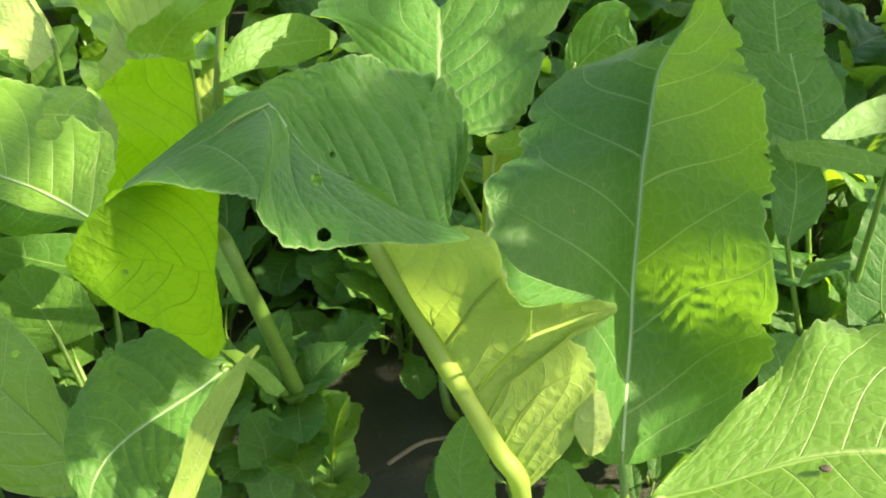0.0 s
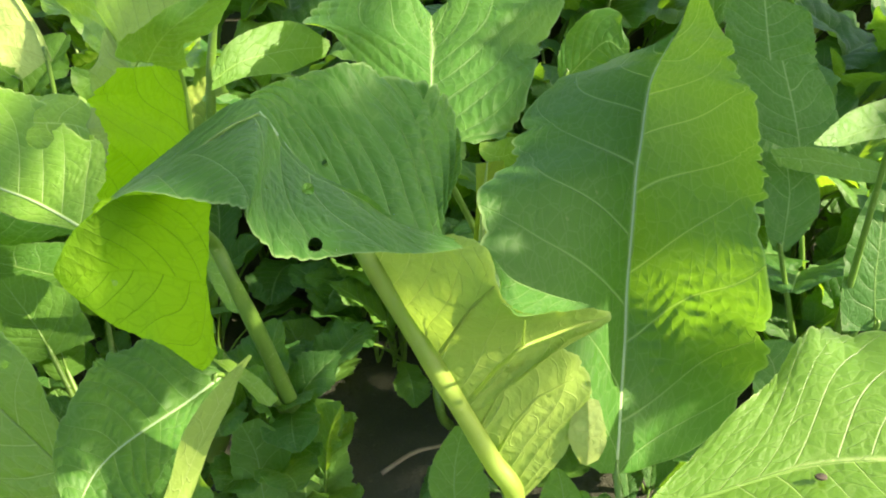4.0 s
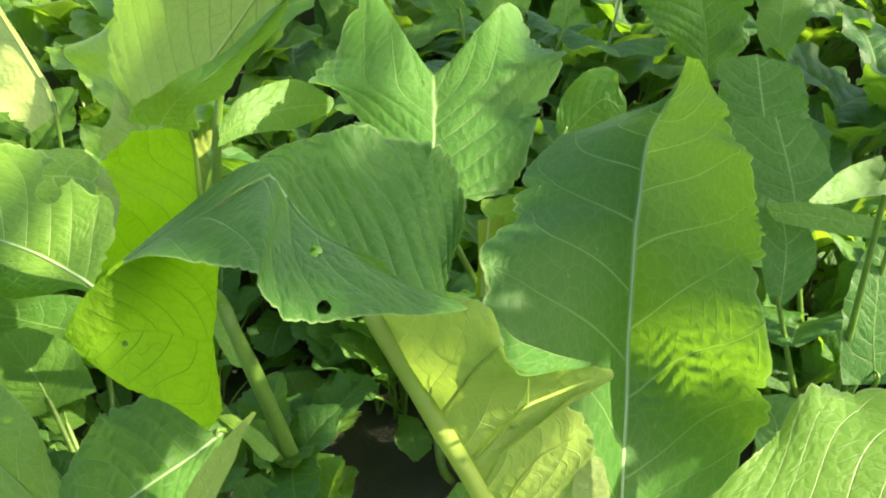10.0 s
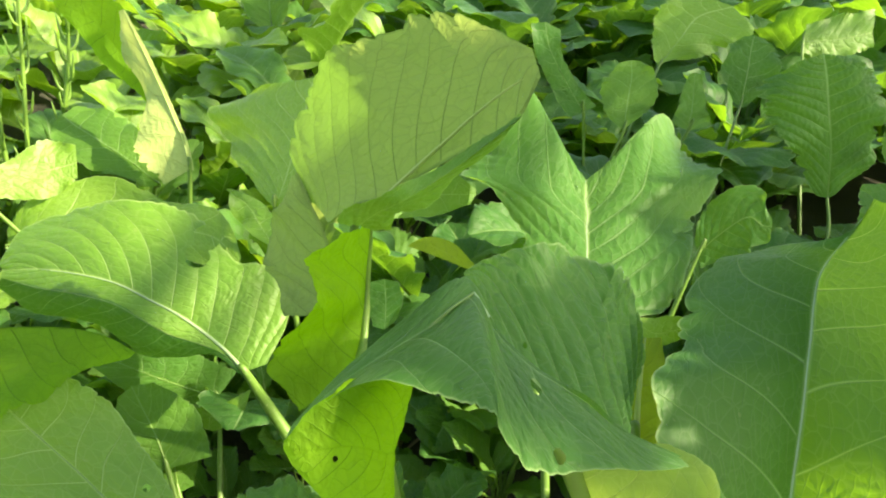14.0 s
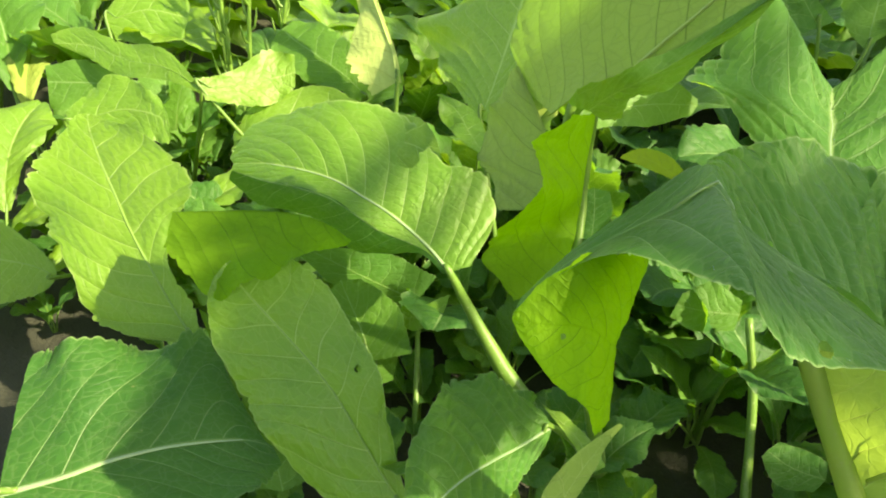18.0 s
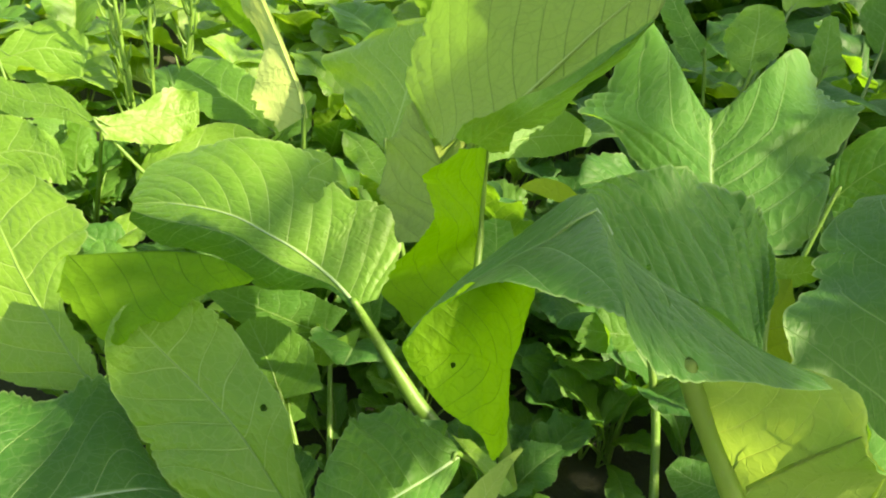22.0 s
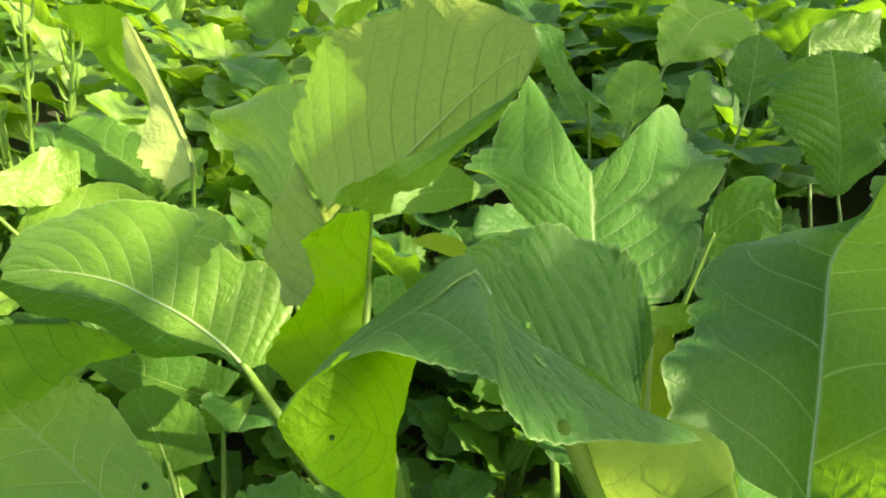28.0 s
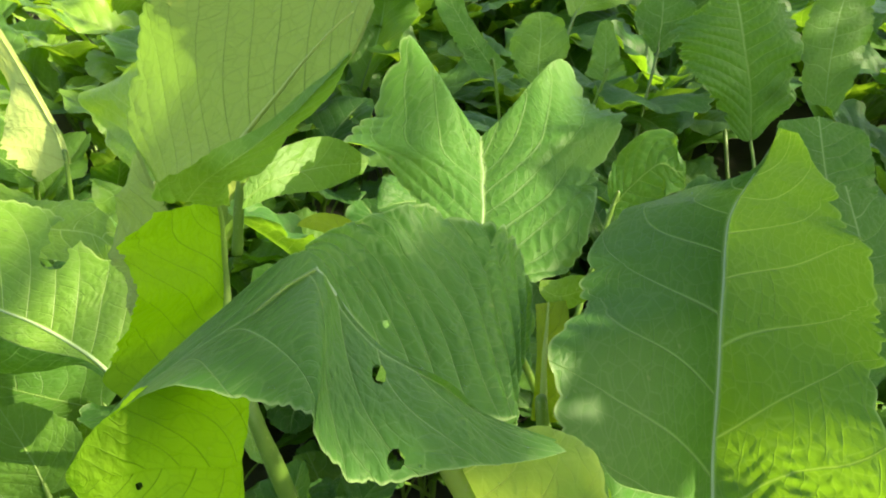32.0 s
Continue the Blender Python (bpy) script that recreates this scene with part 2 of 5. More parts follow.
def blade(rib, left, right, face, teeth=0.03, camber=0.0, seed=0.0, nu=64, nv=11, quilt=0.0010, flip=False, wave=0.03, crinkle=0.0, nveins=0, direct=0):
    """A leaf blade swept along its midrib. left and right: (half width mm, lift degrees, sweep mm) at each knot,
    or, if direct, the margin's offset from the midrib in mm.
    Returns points, faces and the two coordinate maps."""
    u = np.linspace(0, 1, nu)
    spine = glide(rib, u)
    tangent = np.gradient(spine, axis=0)
    coarse = np.gradient(np.asarray(rib, float), axis=0)
    tangent = 0.3 * tangent / np.linalg.norm(tangent, axis=1)[:, None] + 0.7 * glide(coarse / np.linalg.norm(coarse, axis=1)[:, None], u)
    tangent /= np.linalg.norm(tangent, axis=1)[:, None]
    across = np.cross(tangent, np.asarray(face, float))
    across /= np.linalg.norm(across, axis=1)[:, None]
    normal = np.cross(across, tangent)
    length = np.linalg.norm(np.diff(spine, axis=0), axis=1).sum()
    columns, coords, metric, veins = [], [], [], []
    uu = (1 - u) if flip else u
    count = nveins or 5.0 + 12.0 * length
    broad = max(max(math.hypot(*r) if direct else r[0] for r in rows) for rows in (left, right)) / 1000 * 0.8
    for side, rows in ((-1, left), (1, right)):
        rows = np.array(rows, float)
        if direct:
            way = glide(rows, u) / 1000
            half = np.linalg.norm(way, axis=1) + 1e-5
            way, sweep = way / half[:, None], 0 * u
        else:
            rows[:, 1] = np.unwrap(np.radians(rows[:, 1]))
            g = glide(rows, u)
            half, lift, sweep = np.maximum(g[:, 0], 0.3) / 1000, g[:, 1], g[:, 2] / 1000
            way = across * (side * np.cos(lift))[:, None] + normal * np.sin(lift)[:, None]
        outline = teeth_of(u, seed + side * 2.1, teeth)
        for j in range(nv):
            a = j / (nv - 1) if side > 0 else (nv - j) / nv
            reach = a * (1 + (outline - 1) * a ** 4)
            p = spine + way * (half * reach)[:, None] + tangent * (sweep * reach)[:, None]
            wander = 0.10 * np.sin(9 * uu + 4 * a + seed) + 0.06 * np.sin(21 * uu - 7 * a + 2 * seed + side)
            climb = count * broad / length * (0.62 * a + 0.16 * a * a)
            t = uu * count - climb + wander + 0.23 * side + 20
            rung = a * half / 0.0075 + 0.45 * np.floor(t) + 0.25 * np.sin(31 * uu + seed) + 0.2 * np.sin(57 * uu + 3 * a)
            cell = np.abs(np.sin(np.pi * t)) ** 0.6 * (0.55 + 0.45 * np.abs(np.sin(np.pi * rung)) ** 0.7)
            size = np.clip(half / 0.05, 0.15, 1.0)
            swell = quilt * size * (cell - 0.5) * min(1, a * 5) + camber * half * 4 * a * (1 - a)
            if crinkle:
                fold = np.sin(2 * np.pi * (t * 4.3 + 0.35 * np.sin(6 * a * np.pi + 3 * t)))
                swell = swell + crinkle * fold * np.clip(4 * a * (1.1 - a), 0, 1) * (1.0 if side > 0 else 0.4) * np.exp(-((uu - 0.26) / 0.09) ** 2)
            ripple = wave * half * (a ** 3 * np.sin(u * 19 + seed * 3 + side) + 0.5 * a * np.sin(u * 8 + 4 * a + seed * 5))
            columns.append(p + normal * (swell + ripple)[:, None])
            coords.append(np.stack([uu, 0.5 + side * a / 2 + 0 * u], 1))
            metric.append(np.stack([u * length + seed, side * a * half + 0 * u], 1))
            veins.append(np.stack([t, a * half / 0.0075 + 0.3 * np.sin(31 * uu + seed) + 0 * u], 1))
    points = np.stack(columns, 1)
    coords, metric, veins = np.stack(coords, 1), np.stack(metric, 1), np.stack(veins, 1)
    m = points.shape[1]
    i, j = np.meshgrid(np.arange(nu - 1), np.arange(m - 1), indexing="ij")
    a = (i * m + j).ravel()
    faces = np.stack([a, a + 1, a + m + 1, a + m], 1)
    return points.reshape(-1, 3), faces, coords.reshape(-1, 2), metric.reshape(-1, 2), veins.reshape(-1, 2)


def sheet_mesh(name, sheets, origin=(0, 0, 0), holes=()):
    """One mesh from blades [(points, faces, coords, metric, veins, material)], with insect holes (centre, radius)."""
    mesh = bpy.data.meshes.new(name)
    points, faces, coords, metric, veins, slots, base = [], [], [], [], [], [], 0
    materials = []
    for p, f, c, k, w, material in sheets:
        if material not in materials:
            materials.append(material)
        for centre, axis, radius in holes:
            off = p[f].mean(1) - np.array(centre)
            axis = np.array(axis) / np.linalg.norm(axis)
            depth = off @ axis
            off -= depth[:, None] * axis
            f = f[(np.linalg.norm(off, axis=1) > radius) | (np.abs(depth) > 0.03)]
            side = p - np.array(centre)
            deep = side @ axis
            side -= deep[:, None] * axis
            gap = np.linalg.norm(side, axis=1)
            inside = (gap < radius) & (np.abs(deep) < 0.03) & (gap > 1e-6)
            p = p.copy()
            p[inside] += side[inside] * ((radius - gap[inside]) / gap[inside])[:, None]
        points.append(p - np.array(origin))
        faces.append(f + base)
        coords.append(c)
        metric.append(k)
        veins.append(w)
        slots += [materials.index(material)] * len(f)
        base += len(p)
    points, faces = np.vstack(points), np.vstack(faces)
    coords, metric, veins = np.vstack(coords), np.vstack(metric), np.vstack(veins)
    mesh.from_pydata(points.tolist(), [], faces.tolist())
    for layer, values in (("blade", coords), ("metric", metric), ("veins", veins)):
        data = mesh.uv_layers.new(name=layer).data
        data.foreach_set("uv", values[faces.ravel()].astype("f").ravel())
    mesh.polygons.foreach_set("material_index", slots)
    mesh.polygons.foreach_set("use_smooth", [True] * len(faces))
    for material in materials:
        mesh.materials.append(material)
    mesh.update()
    return mesh


def tube_mesh(name, knots, radii, origin=(0, 0, 0), steps=24, around=8, flat=1.0):
    """A tapering, slightly uneven stalk along knots."""
    t = np.linspace(0, 1, steps)
    line = glide(knots, t) - np.array(origin)
    size = np.interp(t, np.linspace(0, 1, len(radii)), radii) * (1 + 0.05 * np.sin(t * 23))
    tangent = np.gradient(line, axis=0)
    tangent /= np.linalg.norm(tangent, axis=1)[:, None] + 1e-12
    x = np.cross(tangent, (0.31, 0.17, 0.93))
    x /= np.linalg.norm(x, axis=1)[:, None]
    y = np.cross(x, tangent)
    angle = np.linspace(0, 2 * np.pi, around, endpoint=False)
    ring = x[:, None] * np.cos(angle)[None, :, None] + flat * y[:, None] * np.sin(angle)[None, :, None]
    points = (line[:, None] + ring * size[:, None, None]).reshape(-1, 3)
    i, j = np.meshgrid(np.arange(steps - 1), np.arange(around), indexing="ij")
    i, j, k = i.ravel(), j.ravel(), (j.ravel() + 1) % around
    faces = np.stack([i * around + j, i * around + k, (i + 1) * around + k, (i + 1) * around + j], 1).tolist()
    faces += [list(range(around))[::-1], list(range((steps - 1) * around, steps * around))]
    mesh = bpy.data.meshes.new(name)
    mesh.from_pydata(points.tolist(), [], faces)
    mesh.polygons.foreach_set("use_smooth", [True] * len(faces))
    mesh.update()
    return mesh


# ground: one sheet to the horizon, fine near the plants
def ground_height(x, y):
    return GROUND + 0.012 * noise.noise((x * 6, y * 6, 0)) + 0.006 * noise.noise((x * 21, y * 21, 3))


def ground():
    ticks = sorted({round(s * (0.02 * k + 0.0006 * k * k * k * (k > 30) * 0.05), 4) for k in range(0, 150) for s in (-1, 1)} | {-300.0, 300.0, -80.0, 80.0})
    rows = []
    for y in ticks:
        for x in ticks:
            rows.append((x, y + 0.6, ground_height(x, y + 0.6)))
    m = len(ticks)
    faces = [(i * m + j, i * m + j + 1, (i + 1) * m + j + 1, (i + 1) * m + j) for i in range(m - 1) for j in range(m - 1)]
    mesh = bpy.data.meshes.new("ground")
    mesh.from_pydata(rows, [], faces)
    mesh.polygons.foreach_set("use_smooth", [True] * len(faces))
    mesh.materials.append(SOIL)
    tagged(new("ground", mesh), "dark moist garden soil under the plants", "soil", kind="structure")


ground()

# the plants: base places on the soil
PLANTS = {
    "right": ((0.125, 0.335), "large mustard green plant with a broad upright leaf"),
    "centre": ((0.065, 0.31), "mustard green plant with a leaf folded over"),
    "left": ((-0.10, 0.43), "mustard green plant with a tall leaf on a thick stalk"),
    "farleft": ((-0.25, 0.39), "mustard green plant with long sunlit yellow-green leaves"),
    "farright": ((0.36, 0.50), "small-leaved plant beside the mustard greens"),
    "behind": ((0.03, 0.54), "mustard green plant standing behind in dappled sun"),
    "backleft": ((-0.42, 0.74), "mustard green plant with twisted pale leaves in the sun"),
    "backmid": ((0.08, 1.02), "dark green mustard plant in the shade"),
    "backright": ((0.38, 0.95), "mustard green plant with crinkled dark leaves"),
    "leftedge": ((-0.72, 0.74), "mustard green plant in bright sun at the bed's edge"),
}
plant_things, leaf_sheets, leaf_rows, vein_rows = {}, {}, [], []
for key, ((x, y), label) in PLANTS.items():
    thing = new("mustard_plant")
    thing.location = (x, y, ground_height(x, y))
    plant_things[key] = tagged(thing, label, "plant", "mustard green plants")


def grow(key, plant, kind, face, rib, left, right, join="", stalk=(), teeth=0.03, camber=0.0, hue=-1, fresh_lit=0, norib=0, ribr=0.0011, lab="", crinkle=0.0, quilt=0.0011, wave=0.045, nveins=0, nostalk=0, direct=0, thick=1.0):
    """Lay out one leaf: its midrib, half widths, stalk and the plant that it grows on."""
    # the sunlit or shaded copy of the face sets part of a leaf's brightness
    material = FRESH_LIT if fresh_lit else BLUE_SHADE if hue == 1 else BLADES[kind]
    rib = np.array(rib)
    if stalk:
        flip = np.linalg.norm(rib[-1] - stalk[0]) < np.linalg.norm(rib[0] - stalk[0])
    else:
        flip = rib[-1][2] < rib[0][2]
    seed = (len(leaf_rows) * 1.37) % 6.0
    broad = max(max(math.hypot(*r) if direct else r[0] for r in rows) for rows in (left, right))
    data = blade(rib, left, right, face, teeth, camber, seed, nu=260 if key[0] == "B" else 190 if broad > 45 else 110, nv=64 if key[0] == "B" else 36 if broad > 45 else 18, flip=flip, quilt=quilt if kind == "top" else -max(quilt, 0.0012), crinkle=crinkle, wave=wave, nveins=nveins, direct=direct)
    leaf_sheets.setdefault(join or key, []).append((*data, material))
    leaf_rows.append((key, join, plant, rib[::-1] if flip else rib, stalk, norib, nostalk, thick, ribr, kind, fresh_lit, lab, np.array(face)))


grow('A', 'right', 'top', (-0.101, -0.731, 0.675),
     ((0.103, 0.285, 0.118), (0.106, 0.303, 0.136), (0.109, 0.322, 0.154), (0.112, 0.340, 0.173), (0.114, 0.358, 0.193), (0.116, 0.371, 0.213), (0.118, 0.384, 0.233), (0.121, 0.401, 0.251), (0.127, 0.422, 0.263), (0.132, 0.441, 0.273), (0.137, 0.457, 0.284), (0.142, 0.463, 0.295), (0.145, 0.463, 0.303), (0.148, 0.461, 0.314), (0.151, 0.458, 0.328), (0.152, 0.454, 0.343)),
     ((-11, -7, 9), (-31, -29, 15), (-43, -36, 19), (-58, -44, 23), (-73, -52, 22), (-85, -50, 21), (-92, -36, 16), (-96, -33, 6), (-83, -15, -6), (-87, -7, -9), (-78, 8, -17), (-62, 32, -23), (-35, 37, -24), (-17, 30, -21), (-4, 4, -22), (-1, 1, -9)),
     ((13, 8, -9), (43, 11, -38), (69, 7, -46), (73, -14, -26), (64, -46, -3), (57, -60, 5), (54, -59, 10), (54, -61, 10), (47, -80, 15), (37, -90, 18), (30, -96, 22), (23, -92, 21), (17, -73, 16), (12, -62, 16), (7, -40, 6), (2, -17, 3)), direct=1, wave=0.02, teeth=0.115, camber=0.04, hue=1, ribr=0.0013, crinkle=0.0016, quilt=0.0005, nveins=9, lab='broad upright green leaf with scalloped edge and pale midrib', stalk=((0.104, 0.271, 0.096), (0.115, 0.330, 0.000),))
grow('B', 'centre', 'top', (0.110, 0.060, 0.990),
     ((-0.143, 0.234, 0.303), (-0.128, 0.246, 0.319), (-0.108, 0.262, 0.329), (-0.092, 0.283, 0.331), (-0.078, 0.314, 0.329), (-0.067, 0.301, 0.319), (-0.053, 0.277, 0.320), (-0.041, 0.267, 0.319), (-0.029, 0.262, 0.315), (-0.015, 0.253, 0.310), (0.007, 0.246, 0.306)),
     ((1, 7, 2), (2, 14, 1), (2, 25, 0), (3, 30, 3), (-1, 7, 2), (1, 2, 0), (2, 2, -1), (2, 1, 0), (2, 0, 2), (1, 1, 0), (1, 1, 0)),
     ((-1, -2, -2), (-2, -11, 0), (-4, -27, 4), (-2, -51, 5), (8, -87, 3), (3, -82, 10), (-1, -66, 6), (1, -53, 2), (8, -38, 0), (8, -20, -1), (4, -2, -2)), direct=1, wave=0.025, teeth=0.045, camber=0.035, norib=1, hue=1, quilt=0.0008, lab='dark green leaf folded over with two insect holes')
grow('B_right', 'centre', 'top', (0.480, -0.350, 0.810),
     ((-0.081, 0.317, 0.329), (-0.075, 0.314, 0.321), (-0.066, 0.310, 0.312), (-0.052, 0.302, 0.299), (-0.036, 0.293, 0.289), (-0.020, 0.290, 0.281), (-0.005, 0.295, 0.272), (0.002, 0.301, 0.269)),
     ((-3, 7, 5), (3, 31, 12), (9, 54, 18), (14, 74, 29), (20, 92, 28), (21, 99, 26), (19, 88, 21), (10, 47, 11)),
     ((-2, -1, 0), (0, -2, -2), (0, -3, -3), (0, -3, -2), (0, -3, -1), (0, -3, -1), (0, -3, -1), (0, -3, -1)), direct=1, wave=0.03, join='B', teeth=0.05, camber=-0.05, norib=1, hue=1, quilt=0.0022, nveins=9)
grow('C', 'centre', 'under3', (0.825, -0.563, 0.051),
     ((-0.143, 0.230, 0.303), (-0.139, 0.230, 0.302), (-0.134, 0.231, 0.301), (-0.128, 0.235, 0.299), (-0.121, 0.241, 0.296), (-0.114, 0.248, 0.290), (-0.109, 0.267, 0.271), (-0.107, 0.283, 0.259)),
     ((0, 1, 1), (0, 2, 8), (-1, 3, 15), (0, 1, 24), (0, -2, 33), (0, 1, 35), (3, 0, 45), (8, 7, 44)),
     ((0, 0, -2), (0, -1, -8), (1, -2, -15), (1, -4, -23), (2, -7, -29), (2, -9, -33), (1, -8, -46), (2, -13, -32)), direct=1, join='B', teeth=0.03, camber=0.02, norib=1, nveins=7, wave=0.02)
grow('E', 'centre', 'under4', (-0.207, -0.969, -0.137),
     ((-0.033, 0.285, 0.275), (-0.027, 0.284, 0.264), (-0.021, 0.282, 0.250), (-0.014, 0.280, 0.236), (-0.006, 0.277, 0.222), (0.001, 0.274, 0.208), (0.010, 0.271, 0.194), (0.016, 0.267, 0.183)),
     ((41, -23, 24), (48, -40, 38), (47, -43, 37), (48, -42, 39), (60, -17, 37), (73, 1, 39), (74, 8, 45), (47, 5, 49)),
     ((-2, 0, -1), (-2, 0, -1), (-2, 0, -1), (-2, 0, -1), (-2, 0, -1), (-2, 0, -1), (-2, 0, -1), (-2, 0, -1)), direct=1, join='B', teeth=0.02, camber=0.03, norib=1, nveins=7, wave=0.02, quilt=0.0012)
grow('E2', 'centre', 'top', (0.758, -0.274, 0.592),
     ((0.022, 0.246, 0.299), (0.031, 0.251, 0.284), (0.044, 0.261, 0.270), (0.058, 0.270, 0.258), (0.072, 0.278, 0.248)),
     ((3, -7, -8), (-4, -14, -2), (-9, -22, 4), (-6, -11, 1), (-2, -3, 0)),
     ((-2, 0, -1), (-2, 0, -1), (-2, 0, -1), (-2, 0, -1), (-2, 0, -1)), direct=1, join='B', norib=1, teeth=0.02, hue=1)
grow('F', 'left', 'under2', (-0.630, -0.673, 0.387),
     ((-0.165, 0.395, 0.317), (-0.147, 0.387, 0.335), (-0.128, 0.377, 0.345), (-0.113, 0.373, 0.359), (-0.093, 0.365, 0.376), (-0.076, 0.356, 0.390), (-0.065, 0.352, 0.403), (-0.058, 0.365, 0.418)),
     ((-22, 46, -7), (-57, 77, 1), (-68, 79, 27), (-62, 65, 43), (-63, 65, 39), (-55, 70, 37), (-32, 59, 30), (-5, 18, 9)),
     ((-2, 0, -1), (-2, 0, -1), (-2, 0, -1), (-2, 0, -1), (-2, 0, -1), (-2, 0, -1), (-2, 0, -1), (-2, 0, -1)), direct=1, wave=0.03, teeth=0.075, camber=-0.04, norib=1, nveins=10, lab='tall leaf seen from its pale underside, tip bent forward')
grow('F_strip', 'left', 'top', (0.537, -0.507, -0.674),
     ((-0.140, 0.356, 0.337), (-0.129, 0.345, 0.350), (-0.117, 0.335, 0.361), (-0.104, 0.341, 0.369), (-0.089, 0.344, 0.381), (-0.074, 0.343, 0.396), (-0.065, 0.341, 0.406)),
     ((-7, -18, 9), (-6, -10, 9), (-3, -3, 7), (-4, 2, 4), (-3, 4, 2), (-2, 5, 0), (-1, 6, -1)),
     ((6, 31, -16), (4, 23, -16), (1, 15, -13), (3, 11, -9), (1, 9, -7), (2, 9, -4), (0, 8, -3)), direct=1, join='F', norib=1, teeth=0.06, nveins=14, quilt=0.0030, wave=0.12)
grow('F_low', 'left', 'under3', (0.967, -0.242, -0.075),
     ((-0.141, 0.400, 0.321), (-0.143, 0.409, 0.302), (-0.144, 0.409, 0.286), (-0.144, 0.405, 0.269), (-0.142, 0.398, 0.256), (-0.141, 0.386, 0.245), (-0.143, 0.368, 0.236)),
     ((-4, -70, 24), (-11, -82, 28), (-15, -84, 33), (-10, -81, 35), (-40, -47, 10), (-39, -46, 7), (-21, -48, 8)),
     ((-2, 0, -1), (-2, 0, -1), (-2, 0, -1), (-2, 0, -1), (-2, 0, -1), (-2, 0, -1), (-2, 0, -1)), direct=1, join='F', norib=1, teeth=0.05, nveins=6, camber=0.03)
grow('G', 'farleft', 'top', (0.001, -0.635, 0.773),
     ((-0.244, 0.463, 0.155), (-0.262, 0.473, 0.165), (-0.282, 0.479, 0.176), (-0.302, 0.483, 0.186), (-0.324, 0.486, 0.194), (-0.351, 0.491, 0.202), (-0.384, 0.497, 0.203), (-0.420, 0.505, 0.199), (-0.458, 0.512, 0.190)),
     ((-2, -1, 0), (-3, -2, -1), (-4, -8, -5), (-7, -12, -9), (-5, -11, -9), (-2, -11, -10), (-2, -11, -11), (2, -11, -10), (1, -5, -4)),
     ((15, 6, 5), (41, 29, 23), (41, 47, 34), (31, 45, 27), (14, 66, 43), (-8, 62, 42), (-17, 50, 35), (-26, 32, 19), (-6, 5, 2)), direct=1, ribr=0.0019, teeth=0.06, camber=0.06, fresh_lit=1, crinkle=0.0004, nveins=12, quilt=0.0015, thick=2.3, lab='bright green arching leaf with white midrib and a notch', stalk=((-0.227, 0.467, 0.118), (-0.200, 0.460, 0.079), (-0.168, 0.449, 0.028), (-0.200, 0.420, -0.020),))
# G's drooping margin gets the bluish copy: its shade is put into the colour.
grow('G_edge', 'farleft', 'top', (-0.192, -0.981, -0.026),
     ((-0.246, 0.462, 0.155), (-0.265, 0.471, 0.164), (-0.286, 0.471, 0.171), (-0.309, 0.471, 0.177), (-0.329, 0.475, 0.185), (-0.353, 0.480, 0.192), (-0.386, 0.486, 0.193), (-0.418, 0.494, 0.189), (-0.457, 0.507, 0.186)),
     ((-3, 0, -2), (-6, 0, -3), (-12, 2, -16), (-20, 3, -27), (-17, 3, -25), (-13, 3, -25), (-14, 3, -26), (-11, 3, -25), (-5, 1, -10)),
     ((0, 2, 1), (0, 2, 1), (0, 2, 1), (0, 2, 1), (0, 2, 1), (0, 2, 1), (0, 2, 1), (0, 2, 1), (0, 2, 1)), direct=1, join='G', norib=1, teeth=0.06, hue=1, nveins=12, wave=0.03, camber=0.05)
grow('J', 'farleft', 'top', (0.080, -0.710, 0.700),
     ((-0.437, 0.395, 0.092), (-0.458, 0.404, 0.111), (-0.480, 0.414, 0.135), (-0.505, 0.427, 0.161), (-0.530, 0.445, 0.181), (-0.560, 0.468, 0.197), (-0.584, 0.489, 0.211), (-0.595, 0.502, 0.222)),
     ((15, -2, 6), (60, -2, 22), (62, -4, 30), (63, 0, 42), (57, 10, 42), (39, 16, 29), (18, 13, 15), (7, 5, 1)),
     ((8, 2, 3), (16, 5, -3), (16, 7, -1), (39, 7, -12), (59, 3, -36), (55, 3, -36), (36, 2, -19), (8, -3, -6)), wave=0.085, teeth=0.13, fresh_lit=1, nveins=9, quilt=0.0015, ribr=0.0015, lab='broad sunlit yellow-green leaf', stalk=((-0.400, 0.380, 0.050), (-0.360, 0.360, 0.000),))
grow('K', 'farleft', 'top', (0.140, -0.860, 0.490),
     ((-0.228, 0.319, 0.063), (-0.246, 0.326, 0.083), (-0.273, 0.337, 0.116), (-0.293, 0.346, 0.132), (-0.318, 0.357, 0.144), (-0.346, 0.366, 0.160), (-0.362, 0.368, 0.175), (-0.375, 0.371, 0.191)),
     ((8, 2, 1), (15, 1, -4), (26, 5, 2), (37, 9, 13), (34, 13, 19), (40, 18, 21), (31, 17, 19), (15, 7, 6)),
     ((-18, -8, -8), (-38, -17, -19), (-49, -20, -21), (-47, -21, -29), (-41, -20, -29), (-32, -18, -23), (-22, -11, -10), (-7, -6, -10)), wave=0.05, direct=1, camber=0.05, teeth=0.06, fresh_lit=1, nveins=9, quilt=0.0014, ribr=0.0013, lab='long yellow-green leaf with a small dark hole', stalk=((-0.235, 0.330, 0.050), (-0.220, 0.350, 0.000),))
